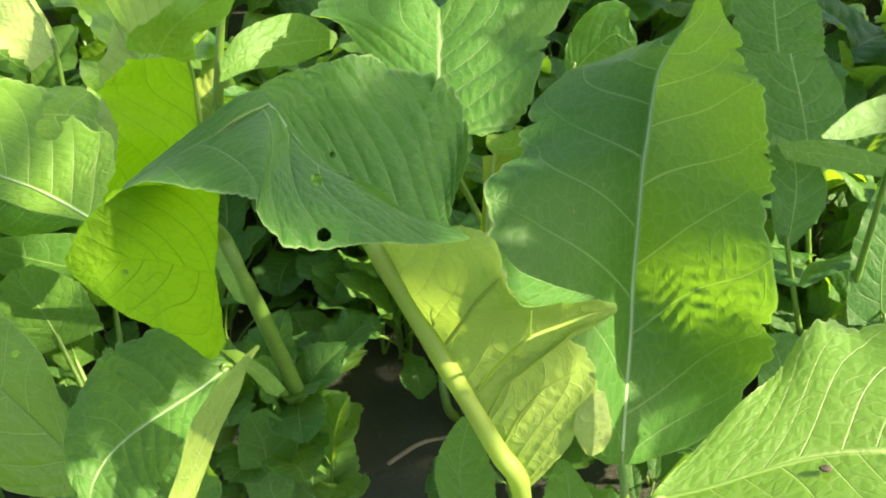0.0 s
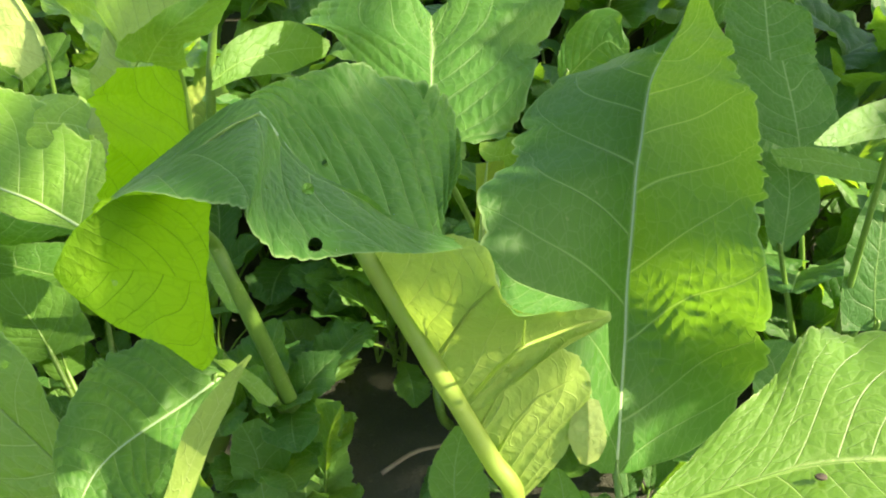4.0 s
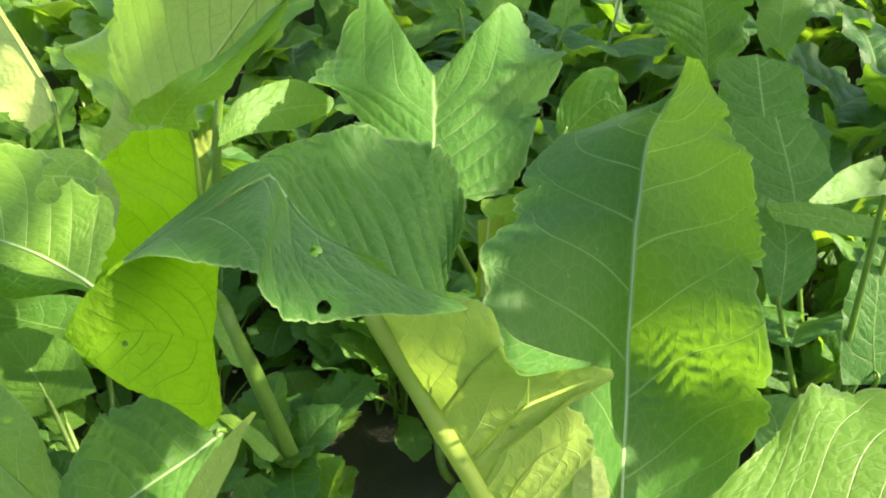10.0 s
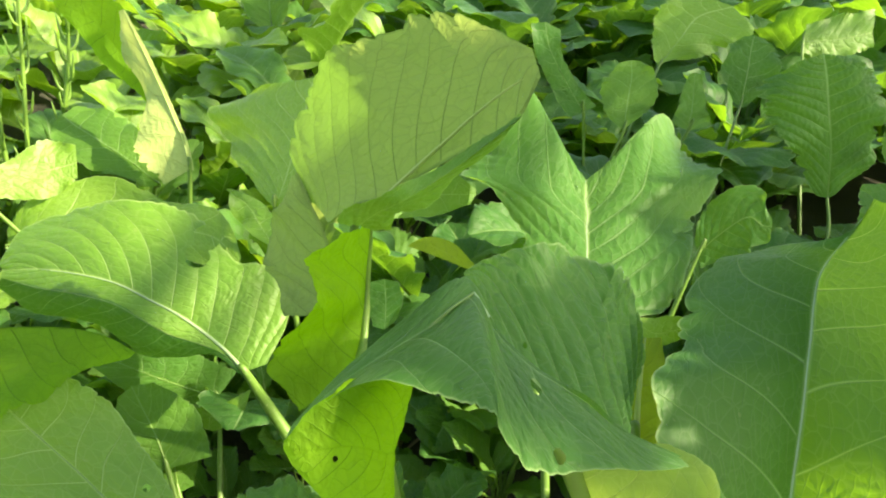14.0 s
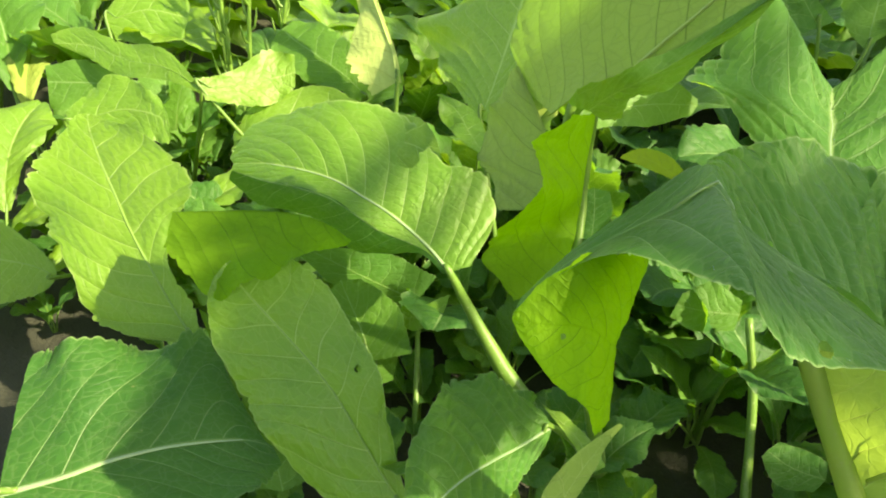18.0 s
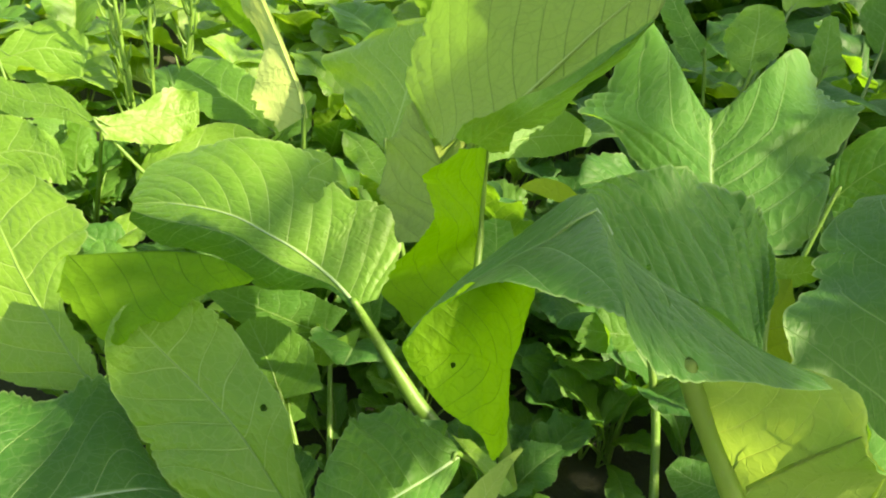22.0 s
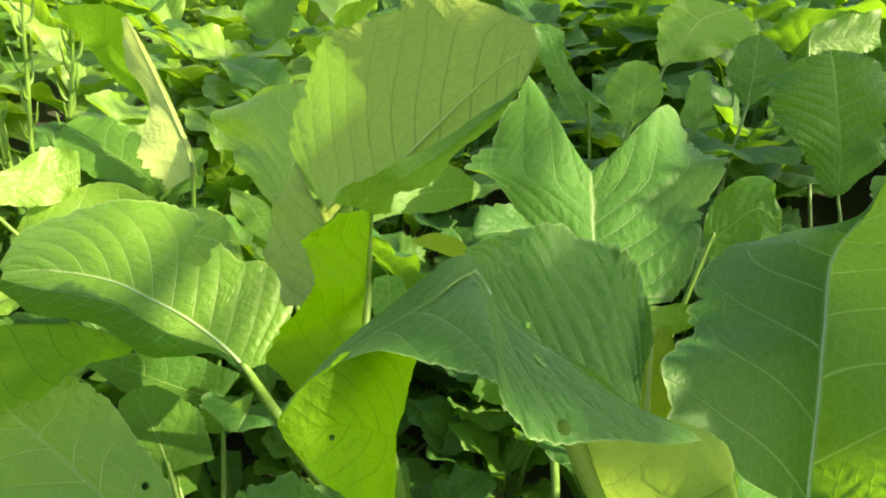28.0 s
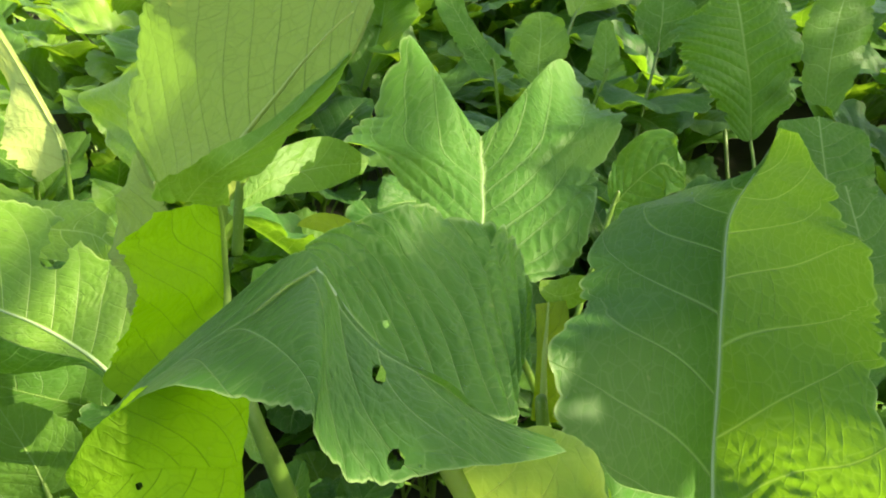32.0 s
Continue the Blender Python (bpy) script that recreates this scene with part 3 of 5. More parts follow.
grow('L', 'farleft', 'top', (0.150, -0.310, 0.940),
     ((-0.485, 0.237, 0.064), (-0.448, 0.259, 0.072), (-0.427, 0.278, 0.075), (-0.402, 0.299, 0.075), (-0.377, 0.315, 0.074), (-0.354, 0.329, 0.071), (-0.332, 0.333, 0.069)),
     ((109, 2, 18), (105, 0, 4), (100, 1, 17), (78, 0, 7), (93, 2, 1), (35, -9, -8), (0, -41, -4)),
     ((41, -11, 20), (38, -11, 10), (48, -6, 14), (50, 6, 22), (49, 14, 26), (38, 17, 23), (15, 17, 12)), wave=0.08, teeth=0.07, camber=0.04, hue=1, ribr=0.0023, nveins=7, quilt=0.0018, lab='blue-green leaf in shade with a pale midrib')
grow('V', 'farleft', 'under3', (-0.042, -0.507, 0.861),
     ((-0.295, 0.404, 0.206), (-0.310, 0.405, 0.214), (-0.332, 0.403, 0.220), (-0.366, 0.405, 0.216), (-0.402, 0.405, 0.209), (-0.439, 0.404, 0.202)),
     ((-3, -3, -3), (-4, -19, -10), (4, -34, -19), (20, -48, -28), (20, -50, -34), (10, -29, -13)),
     ((-2, 0, -1), (-2, 0, -1), (-2, 0, -1), (-2, 0, -1), (-2, 0, -1), (-2, 0, -1)), direct=1, wave=0.085, teeth=0.085, norib=1, nveins=7)
grow('Q', 'left', 'top', (0.520, -0.110, 0.840),
     ((-0.142, 0.367, 0.118), (-0.156, 0.342, 0.121), (-0.169, 0.316, 0.128), (-0.178, 0.292, 0.136), (-0.185, 0.273, 0.138), (-0.188, 0.258, 0.135), (-0.187, 0.246, 0.129)),
     ((6, -7, 8), (14, 1, 3), (20, 2, -5), (25, -1, -10), (31, -2, -4), (30, 2, 3), (20, 8, 7)),
     ((10, 6, 0), (32, 8, -17), (51, 1, -32), (55, -6, -38), (36, -9, -29), (23, -11, -27), (11, -11, -14)), wave=0.07, teeth=0.09, camber=0.05, quilt=0.0028, nveins=11, lab='low dark green leaf with ribbed veins', stalk=((-0.120, 0.400, 0.060), (-0.100, 0.420, 0.000),))
grow('Qs', 'left', 'under4', (0.200, -0.540, 0.810),
     ((-0.099, 0.301, 0.196), (-0.106, 0.292, 0.189), (-0.114, 0.278, 0.180), (-0.120, 0.262, 0.172), (-0.125, 0.245, 0.164), (-0.130, 0.229, 0.154)),
     ((1, -1, 0), (2, 1, 0), (5, 1, -4), (5, -1, -3), (6, -1, 0), (6, -1, 0)),
     ((1, 1, 0), (4, 0, 0), (8, 0, 0), (10, 0, -1), (7, 0, -1), (6, 0, -1)), norib=1, teeth=0.04, lab='folded pale leaf edge')
grow('T', 'right', 'top', (-0.250, -0.115, 0.961),
     ((0.095, 0.219, 0.173), (0.121, 0.221, 0.180), (0.146, 0.225, 0.187), (0.172, 0.228, 0.194), (0.198, 0.225, 0.201), (0.221, 0.218, 0.206)),
     ((5, 4, 6), (11, 28, 10), (19, 47, 14), (19, 69, 17), (17, 71, 17), (25, 66, 18)),
     ((-9, -1, 2), (-18, -25, -4), (-20, -45, -7), (-20, -57, -8), (-17, -57, -7), (-19, -49, -7)), direct=1, wave=0.04, teeth=0.05, camber=0.04, fresh_lit=1, nveins=8, quilt=0.0003, ribr=0.0014, lab='light green leaf with a brown speck', stalk=((0.085, 0.239, 0.123), (0.125, 0.270, 0.050),))
grow('R', 'farright', 'top', (0.380, -0.620, 0.690),
     ((0.235, 0.422, 0.259), (0.256, 0.432, 0.257), (0.283, 0.450, 0.256), (0.308, 0.463, 0.255)),
     ((1, -2, 0), (11, -1, 1), (15, 0, -3), (17, 2, 2)),
     ((1, 4, 1), (4, 1, -2), (7, 2, -5), (10, 1, -6)), teeth=0.02)
grow('D', 'behind', 'top', (0.024, -0.371, 0.928),
     ((-0.003, 0.573, 0.292), (-0.003, 0.562, 0.287), (-0.003, 0.551, 0.282), (-0.002, 0.539, 0.278), (-0.003, 0.525, 0.273), (-0.003, 0.507, 0.267), (-0.004, 0.489, 0.263), (-0.005, 0.467, 0.256), (-0.005, 0.447, 0.250)),
     ((-22, 26, 16), (-53, 79, 50), (-73, 44, 31), (-98, 24, 18), (-73, 22, 12), (-50, 15, 5), (-45, 10, 2), (-32, 9, 1), (-12, -1, -1)),
     ((22, 23, 10), (66, 85, 40), (86, 58, 27), (101, 46, 21), (87, 33, 14), (77, 16, 6), (68, 1, 1), (52, -10, -3), (29, -6, -1)), direct=1, wave=0.08, teeth=0.09, quilt=0.0017, nveins=6, camber=0.05, lab='wide leaf with two raised halves, partly sunlit', stalk=((0.050, 0.470, 0.100), (0.040, 0.500, 0.000),))
grow('O', 'behind', 'top', (-0.520, -0.683, 0.513),
     ((-0.260, 0.739, 0.309), (-0.264, 0.720, 0.279), (-0.270, 0.702, 0.250), (-0.276, 0.685, 0.221), (-0.283, 0.671, 0.195)),
     ((-62, 31, -22), (-125, 71, -32), (-81, 42, -26), (-42, 21, -14), (-9, 8, 2)),
     ((21, -16, 0), (31, -25, -2), (36, -27, 0), (28, -22, -1), (13, -10, 0)), direct=1, wave=0.06, teeth=0.04, fresh_lit=1, norib=1, stalk=((-0.250, 0.640, 0.050), (-0.240, 0.640, 0.000),))
grow('O_low', 'behind', 'top', (-0.240, -0.730, 0.640),
     ((-0.302, 0.599, 0.241), (-0.280, 0.587, 0.234), (-0.265, 0.573, 0.223), (-0.249, 0.558, 0.214)),
     ((3, -1, 2), (11, 2, 12), (12, 0, 10), (5, -2, 1)),
     ((0, 149, -2), (15, 0, -2), (10, 0, 1), (3, 1, -1)), teeth=0.04, fresh_lit=1, norib=1)
grow('G2', 'backleft', 'top', (-0.080, -0.800, 0.590),
     ((-0.575, 0.682, 0.105), (-0.542, 0.698, 0.134), (-0.486, 0.726, 0.148), (-0.418, 0.711, 0.142), (-0.352, 0.684, 0.149), (-0.319, 0.663, 0.132)),
     ((25, 5, 9), (34, 6, 15), (36, 2, -2), (29, -1, -13), (26, 2, -15), (7, 10, -5)),
     ((25, -8, -12), (38, -10, -18), (38, 4, 4), (29, 4, 14), (28, -6, 16), (10, -12, 6)), wave=0.09, teeth=0.1, fresh_lit=1, lab='pale sunlit leaf')
grow('H', 'backleft', 'cream', (-0.064, -0.905, 0.420),
     ((-0.505, 0.846, 0.337), (-0.489, 0.837, 0.314), (-0.471, 0.826, 0.288), (-0.453, 0.814, 0.260), (-0.436, 0.802, 0.231), (-0.423, 0.792, 0.208), (-0.414, 0.780, 0.181)),
     ((-15, 18, -6), (-25, 14, -12), (-26, 11, -18), (-20, 2, -16), (-40, -10, -13), (-50, -20, -11), (-26, -10, -16)),
     ((3, 0, 0), (3, 1, 1), (3, 1, 1), (3, 1, 1), (3, 1, 1), (4, 1, 1), (5, 0, -1)), direct=1, teeth=0.16, wave=0.1, ribr=0.002, lab='twisted pale leaf lit from behind')
grow('H2', 'backleft', 'under3', (-0.194, -0.850, 0.490),
     ((-0.618, 0.900, 0.327), (-0.585, 0.889, 0.323), (-0.551, 0.875, 0.311), (-0.524, 0.857, 0.293), (-0.497, 0.839, 0.273), (-0.473, 0.825, 0.252)),
     ((3, 4, 7), (12, 9, 17), (26, 4, 28), (20, -1, 18), (16, -1, 8), (15, -3, 2)),
     ((19, -15, -12), (9, -19, -18), (3, -24, -27), (5, -22, -24), (4, -14, -19), (7, -11, -13)), direct=1, teeth=0.1, norib=1)
grow('U', 'behind', 'under', (0.060, -0.890, 0.450),
     ((-0.138, 0.572, 0.221), (-0.123, 0.573, 0.222), (-0.105, 0.571, 0.216), (-0.084, 0.568, 0.207)),
     ((1, 0, 1), (7, 0, 1), (10, 0, 0), (3, 0, 0)),
     ((2, 0, -1), (7, 0, 1), (5, 0, 5), (2, 0, 0)), teeth=0.06, norib=1)
grow('M', 'centre', 'under', (0.220, -0.660, 0.720),
     ((0.033, 0.437, 0.239), (0.029, 0.407, 0.215), (0.028, 0.385, 0.193)),
     ((11, 10, -3), (23, -1, 2), (30, -5, -3)),
     ((7, -8, 2), (4, -5, -3), (7, 3, -1)), teeth=0.02, ribr=0.003)
grow('M2', 'centre', 'top', (0.080, -0.890, 0.460),
     ((0.028, 0.443, 0.246), (0.040, 0.441, 0.241), (0.053, 0.444, 0.243), (0.064, 0.446, 0.246)),
     ((4, 0, -1), (11, 0, 1), (9, 0, 3), (3, 0, 2)),
     ((3, 0, 2), (8, 0, 0), (7, 0, -1), (4, 0, -1)), teeth=0.06, fresh_lit=1, norib=1)
grow('N', 'behind', 'top', (-0.290, -0.910, 0.280),
     ((0.110, 0.623, 0.215), (0.123, 0.625, 0.233), (0.143, 0.624, 0.254), (0.156, 0.619, 0.250), (0.163, 0.617, 0.251)),
     ((11, 2, 7), (25, 2, 8), (28, -3, 2), (23, -4, -7), (7, -2, -1)),
     ((10, 1, -7), (18, 0, -11), (31, 0, -4), (14, 0, 7), (9, 1, -1)), wave=0.08, teeth=0.07, quilt=0.0016, nveins=9, hue=1)
grow('Wl', 'behind', 'top', (0.500, -0.690, 0.530),
     ((-0.088, 0.614, 0.254), (-0.120, 0.597, 0.257), (-0.151, 0.569, 0.258), (-0.171, 0.551, 0.249)),
     ((8, -4, 6), (17, 3, 5), (11, -1, 10), (5, -10, 5)),
     ((5, 0, 0), (22, 1, -10), (19, -3, -9), (8, 0, -5)), teeth=0.04, nostalk=1)
grow('I', 'backright', 'top', (0.110, -0.990, 0.120),
     ((0.362, 0.972, 0.151), (0.351, 0.979, 0.213), (0.333, 0.980, 0.267), (0.320, 0.984, 0.307), (0.311, 0.989, 0.331)),
     ((15, -1, 6), (53, 2, 7), (75, 0, 11), (74, -1, 6), (37, 1, -1)),
     ((15, -1, 7), (52, 3, -22), (59, 0, -32), (60, -3, -14), (33, -2, -13)), teeth=0.2, wave=0.1, camber=0.08, hue=1, crinkle=0.0012, quilt=0.0024, nveins=12, lab='crinkled dark green leaf', stalk=((0.360, 0.930, 0.100), (0.360, 0.930, -0.020),))
grow('I2', 'backright', 'top', (0.020, -0.900, 0.440),
     ((0.464, 1.001, 0.159), (0.470, 1.036, 0.230), (0.481, 1.067, 0.291), (0.497, 1.089, 0.335)),
     ((8, 0, 3), (36, 0, -14), (39, 0, -27), (33, 0, -29)),
     ((7, 0, 5), (41, 0, 7), (45, 0, 5), (26, 0, 6)), teeth=0.14, wave=0.1, crinkle=0.0012, hue=0, stalk=((0.460, 0.930, 0.100), (0.450, 0.930, -0.020),))
grow('X1', 'backmid', 'top', (0.060, -0.930, 0.370),
     ((-0.030, 1.012, 0.336), (-0.021, 1.000, 0.307), (-0.005, 0.991, 0.282), (0.014, 0.984, 0.256), (0.032, 0.976, 0.234)),
     ((19, 1, 14), (13, 0, 5), (11, 0, 2), (13, 0, 0), (16, 0, 2)),
     ((18, -1, -1), (19, 0, 0), (19, 0, -3), (22, 0, -6), (17, 0, -3)), teeth=0.14, wave=0.1, crinkle=0.0012, hue=1)
grow('X2', 'backmid', 'top', (0.020, -0.900, 0.440),
     ((0.084, 0.961, 0.219), (0.085, 0.977, 0.251), (0.087, 0.991, 0.280), (0.084, 1.001, 0.300)),
     ((7, 0, 3), (31, 0, -10), (32, 0, -4), (16, 0, -3)),
     ((6, 0, 8), (32, 0, 0), (30, 0, 4), (16, 0, -3)), teeth=0.14, wave=0.1, crinkle=0.0012, stalk=((0.060, 0.960, 0.100), (0.060, 0.960, -0.020),))
grow('X3', 'backmid', 'top', (0.020, -0.900, 0.440),
     ((0.161, 1.208, 0.253), (0.189, 1.228, 0.293), (0.213, 1.245, 0.325), (0.264, 1.255, 0.343)),
     ((12, 0, 2), (40, 0, -18), (41, 0, -46), (36, 0, -52)),
     ((6, 0, 15), (47, 0, 2), (69, 0, 26), (44, 0, 22)), teeth=0.14, wave=0.1, crinkle=0.0012, fresh_lit=1, stalk=((0.100, 1.100, 0.100), (0.100, 1.100, -0.020),))
grow('X4', 'backright', 'top', (0.020, -0.900, 0.440),
     ((0.413, 1.342, 0.286), (0.464, 1.346, 0.292), (0.524, 1.355, 0.307)),
     ((28, 0, 7), (40, 0, 16), (36, 0, 13)),
     ((18, 0, -6), (31, 0, -5), (24, 0, -1)), teeth=0.14, wave=0.1, crinkle=0.0012, fresh_lit=1)
grow('X5', 'backmid', 'top', (0.020, -0.900, 0.440),
     ((0.259, 1.088, 0.232), (0.264, 1.107, 0.271), (0.266, 1.125, 0.307), (0.269, 1.133, 0.322)),
     ((8, 0, 2), (35, 0, -5), (27, 0, -4), (15, 0, -5)),
     ((11, 0, 6), (40, 0, -2), (36, 0, 1), (16, 0, 0)), teeth=0.14, wave=0.1, crinkle=0.0012, hue=1, stalk=((0.220, 1.000, 0.100), (0.220, 1.000, -0.020),))
grow('X6', 'backmid', 'top', (0.020, -0.900, 0.440),
     ((0.161, 0.950, 0.230), (0.163, 0.966, 0.261), (0.162, 0.983, 0.296)),
     ((22, 0, 5), (17, 0, -1), (8, 0, -4)),
     ((27, 0, 10), (17, 0, 1), (8, 0, -3)), teeth=0.14, wave=0.1, crinkle=0.0012)
grow('P', 'backleft', 'top', (0.000, -0.640, 0.770),
     ((-0.463, 0.803, 0.148), (-0.494, 0.811, 0.168), (-0.539, 0.829, 0.183), (-0.585, 0.851, 0.194), (-0.606, 0.862, 0.202)),
     ((8, 2, 5), (26, -4, 15), (38, -2, 15), (33, 2, 2), (14, 3, -2)),
     ((12, 6, 10), (31, -2, 11), (40, -1, -7), (38, -1, -10), (17, -2, -3)), teeth=0.14, wave=0.1, crinkle=0.0012, lab='round dark green leaf', stalk=((-0.500, 0.860, 0.100), (-0.500, 0.860, -0.020),))
grow('Y1', 'backleft', 'top', (0.520, -0.640, 0.560),
     ((-0.603, 0.676, 0.185), (-0.577, 0.700, 0.183), (-0.546, 0.732, 0.185), (-0.525, 0.746, 0.190)),
     ((12, 1, 1), (16, 1, -2), (32, 1, 3), (19, 1, 5)),
     ((13, -1, 2), (24, -1, 6), (27, 3, -2), (16, 2, -5)), wave=0.09, teeth=0.1, fresh_lit=1)
grow('Y2', 'leftedge', 'top', (-0.060, -0.820, 0.570),
     ((-0.876, 0.754, 0.186), (-0.819, 0.754, 0.188), (-0.752, 0.741, 0.181), (-0.690, 0.733, 0.180), (-0.638, 0.722, 0.165)),
     ((10, 3, -6), (21, 3, -25), (18, -1, -17), (20, -2, -19), (2, 3, -3)),
     ((6, -8, 23), (21, 2, 26), (20, 0, 8), (13, 0, 6), (6, 1, 0)), wave=0.09, teeth=0.1, fresh_lit=1, lab='wavy sunlit leaf')
grow('Y3', 'leftedge', 'top', (0.250, -0.820, 0.520),
     ((-0.891, 0.869, 0.184), (-0.841, 0.893, 0.198), (-0.794, 0.903, 0.192), (-0.780, 0.905, 0.188)),
     ((15, 0, 4), (39, 0, 3), (32, 0, -2), (12, 0, -2)),
     ((31, 0, 8), (48, 0, 4), (34, 0, 11), (12, 0, 1)), wave=0.09, teeth=0.1, fresh_lit=1)
grow('Y4', 'leftedge', 'top', (0.250, -0.820, 0.520),
     ((-0.874, 0.726, 0.144), (-0.829, 0.740, 0.144), (-0.788, 0.751, 0.142), (-0.767, 0.755, 0.139)),
     ((21, 0, -4), (28, 0, -8), (17, 0, -9), (7, 0, -1)),
     ((36, 0, 4), (39, 0, 2), (18, 0, 2), (7, 0, 0)), wave=0.09, teeth=0.1, hue=0)
grow('Y5', 'leftedge', 'top', (0.050, -0.810, 0.590),
     ((-0.724, 0.597, 0.154), (-0.671, 0.618, 0.172), (-0.628, 0.618, 0.174), (-0.602, 0.613, 0.167)),
     ((15, 1, 3), (39, 1, -11), (24, 0, -16), (11, 1, -11)),
     ((20, -1, 2), (26, 2, 6), (25, -1, 12), (18, -3, 10)), wave=0.09, teeth=0.1, fresh_lit=1)
grow('Y6', 'leftedge', 'top', (0.250, -0.820, 0.520),
     ((-0.700, 0.453, 0.076), (-0.668, 0.460, 0.071), (-0.643, 0.462, 0.062)),
     ((41, 0, -18), (21, 0, -6), (9, 0, -7)),
     ((43, 0, 7), (29, 0, 8), (13, 0, -3)), teeth=0.06, fresh_lit=1)
grow('Z1', 'right', 'cream', (-0.380, -0.794, 0.474),
     ((0.077, 0.276, 0.189), (0.077, 0.268, 0.185), (0.077, 0.261, 0.174), (0.077, 0.257, 0.159)),
     ((-4, 3, -4), (-8, 3, -5), (-9, 3, -5), (-2, 4, -3)),
     ((6, -1, -1), (7, 0, 0), (9, -1, -1), (6, 2, 2)), direct=1, teeth=0.06, norib=1, lab='small pale leaf')
grow('Z2', 'centre', 'top', (0.000, -0.820, 0.570),
     ((0.016, 0.318, 0.122), (0.011, 0.305, 0.103), (0.011, 0.292, 0.085), (0.019, 0.280, 0.068)),
     ((8, 0, 3), (16, 0, -4), (21, 0, -3), (18, 0, -4)),
     ((5, 0, 1), (14, 0, 0), (14, 0, -6), (11, 0, -9)), teeth=0.08)
grow('Z3', 'right', 'top', (0.000, -0.820, 0.570),
     ((0.070, 0.290, 0.117), (0.073, 0.282, 0.106), (0.075, 0.270, 0.088)),
     ((3, 0, 2), (12, 0, 7), (18, 0, 1)),
     ((3, 0, 0), (13, 0, 0), (20, 0, -2)), teeth=0.06)
grow('Z4', 'left', 'top', (0.000, -0.820, 0.570),
     ((-0.154, 0.435, 0.185), (-0.147, 0.419, 0.162), (-0.139, 0.404, 0.141)),
     ((4, 0, 7), (6, 0, 6), (4, 0, 2)),
     ((5, 0, -3), (9, 0, -2), (4, 0, -4)), teeth=0.1, fresh_lit=1, norib=1)
grow('Z5', 'left', 'top', (0.000, -0.820, 0.570),
     ((-0.145, 0.371, 0.128), (-0.125, 0.363, 0.117), (-0.110, 0.353, 0.103)),
     ((5, 0, 6), (6, 0, 5), (8, 0, 0)),
     ((1, 0, -7), (4, 0, -11), (4, 0, -7)), teeth=0.1, fresh_lit=1, norib=1)
grow('Z6', 'left', 'top', (0.000, -0.820, 0.570),
     ((-0.112, 0.428, 0.036), (-0.108, 0.406, 0.004), (-0.105, 0.388, -0.021), (-0.101, 0.370, -0.047)),
     ((29, 0, 6), (36, 0, 4), (39, 0, 0), (32, 0, -1)),
     ((8, 0, -6), (11, 0, -6), (17, 0, -6), (17, 0, -7)), teeth=0.08, hue=0, lab='shaded leaf with small dark holes')
grow('Z7', 'left', 'top', (0.000, -0.820, 0.570),
     ((-0.142, 0.381, 0.056), (-0.131, 0.368, 0.036), (-0.126, 0.351, 0.013), (-0.119, 0.337, -0.008)),
     ((13, 0, 1), (24, 0, -1), (18, 0, -1), (11, 0, -2)),
     ((7, 0, 0), (19, 0, -2), (18, 0, 1), (10, 0, -3)), teeth=0.08)
grow('Z8', 'behind', 'top', (0.000, -0.820, 0.570),
     ((-0.143, 0.555, 0.008), (-0.127, 0.535, -0.021), (-0.121, 0.515, -0.050)),
     ((21, 0, 7), (48, 0, 9), (46, 0, -13)),
     ((12, 0, -1), (32, 0, -9), (27, 0, -5)), teeth=0.1)
grow('Z9', 'farleft', 'top', (0.000, -0.820, 0.570),
     ((-0.356, 0.498, 0.100), (-0.328, 0.476, 0.069), (-0.314, 0.462, 0.049)),
     ((18, 0, 7), (37, 0, -9), (38, 0, 5)),
     ((14, 0, 3), (37, 0, -11), (40, 0, -5)), teeth=0.05)
grow('Z10', 'farleft', 'top', (0.250, -0.820, 0.520),
     ((-0.404, 0.534, 0.100), (-0.349, 0.537, 0.079), (-0.301, 0.541, 0.062)),
     ((11, 0, 15), (30, 0, 13), (27, 0, 7)),
     ((8, 0, -9), (21, 0, -17), (22, 0, -19)), teeth=0.05)
grow('Z11', 'farleft', 'top', (0.250, -0.820, 0.520),
     ((-0.329, 0.490, 0.073), (-0.317, 0.478, 0.048), (-0.308, 0.464, 0.022)),
     ((17, 0, 14), (18, 0, 9), (13, 0, -3)),
     ((20, 0, -2), (23, 0, 0), (12, 0, -2)), teeth=0.07)
grow('S', 'farleft', 'top', (0.250, -0.820, 0.520),
     ((-0.305, 0.507, 0.076), (-0.286, 0.508, 0.069), (-0.265, 0.521, 0.081)),
     ((5, 0, 3), (11, 0, 6), (6, 0, 6)),
     ((4, 0, -2), (10, 0, -9), (6, 0, -7)), teeth=0.08, fresh_lit=1, norib=1, lab='small sunlit leaf')
grow('Z12', 'farright', 'top', (0.000, -0.820, 0.570),
     ((0.305, 0.639, 0.232), (0.315, 0.613, 0.195), (0.320, 0.592, 0.165), (0.320, 0.573, 0.137)),
     ((32, 0, 17), (38, 0, 14), (35, 0, -2), (25, 0, -19)),
     ((39, 0, -9), (46, 0, -11), (37, 0, -3), (25, 0, -1)), teeth=0.04, hue=1)
grow('Z13', 'farright', 'top', (0.000, -0.820, 0.570),
     ((0.278, 0.541, 0.197), (0.282, 0.520, 0.167), (0.278, 0.502, 0.140), (0.275, 0.493, 0.127)),
     ((17, 0, 7), (24, 0, 5), (22, 0, -13), (6, 0, -4)),
     ((18, 0, 2), (22, 0, 0), (14, 0, 1), (7, 0, -1)), teeth=0.03, hue=1)
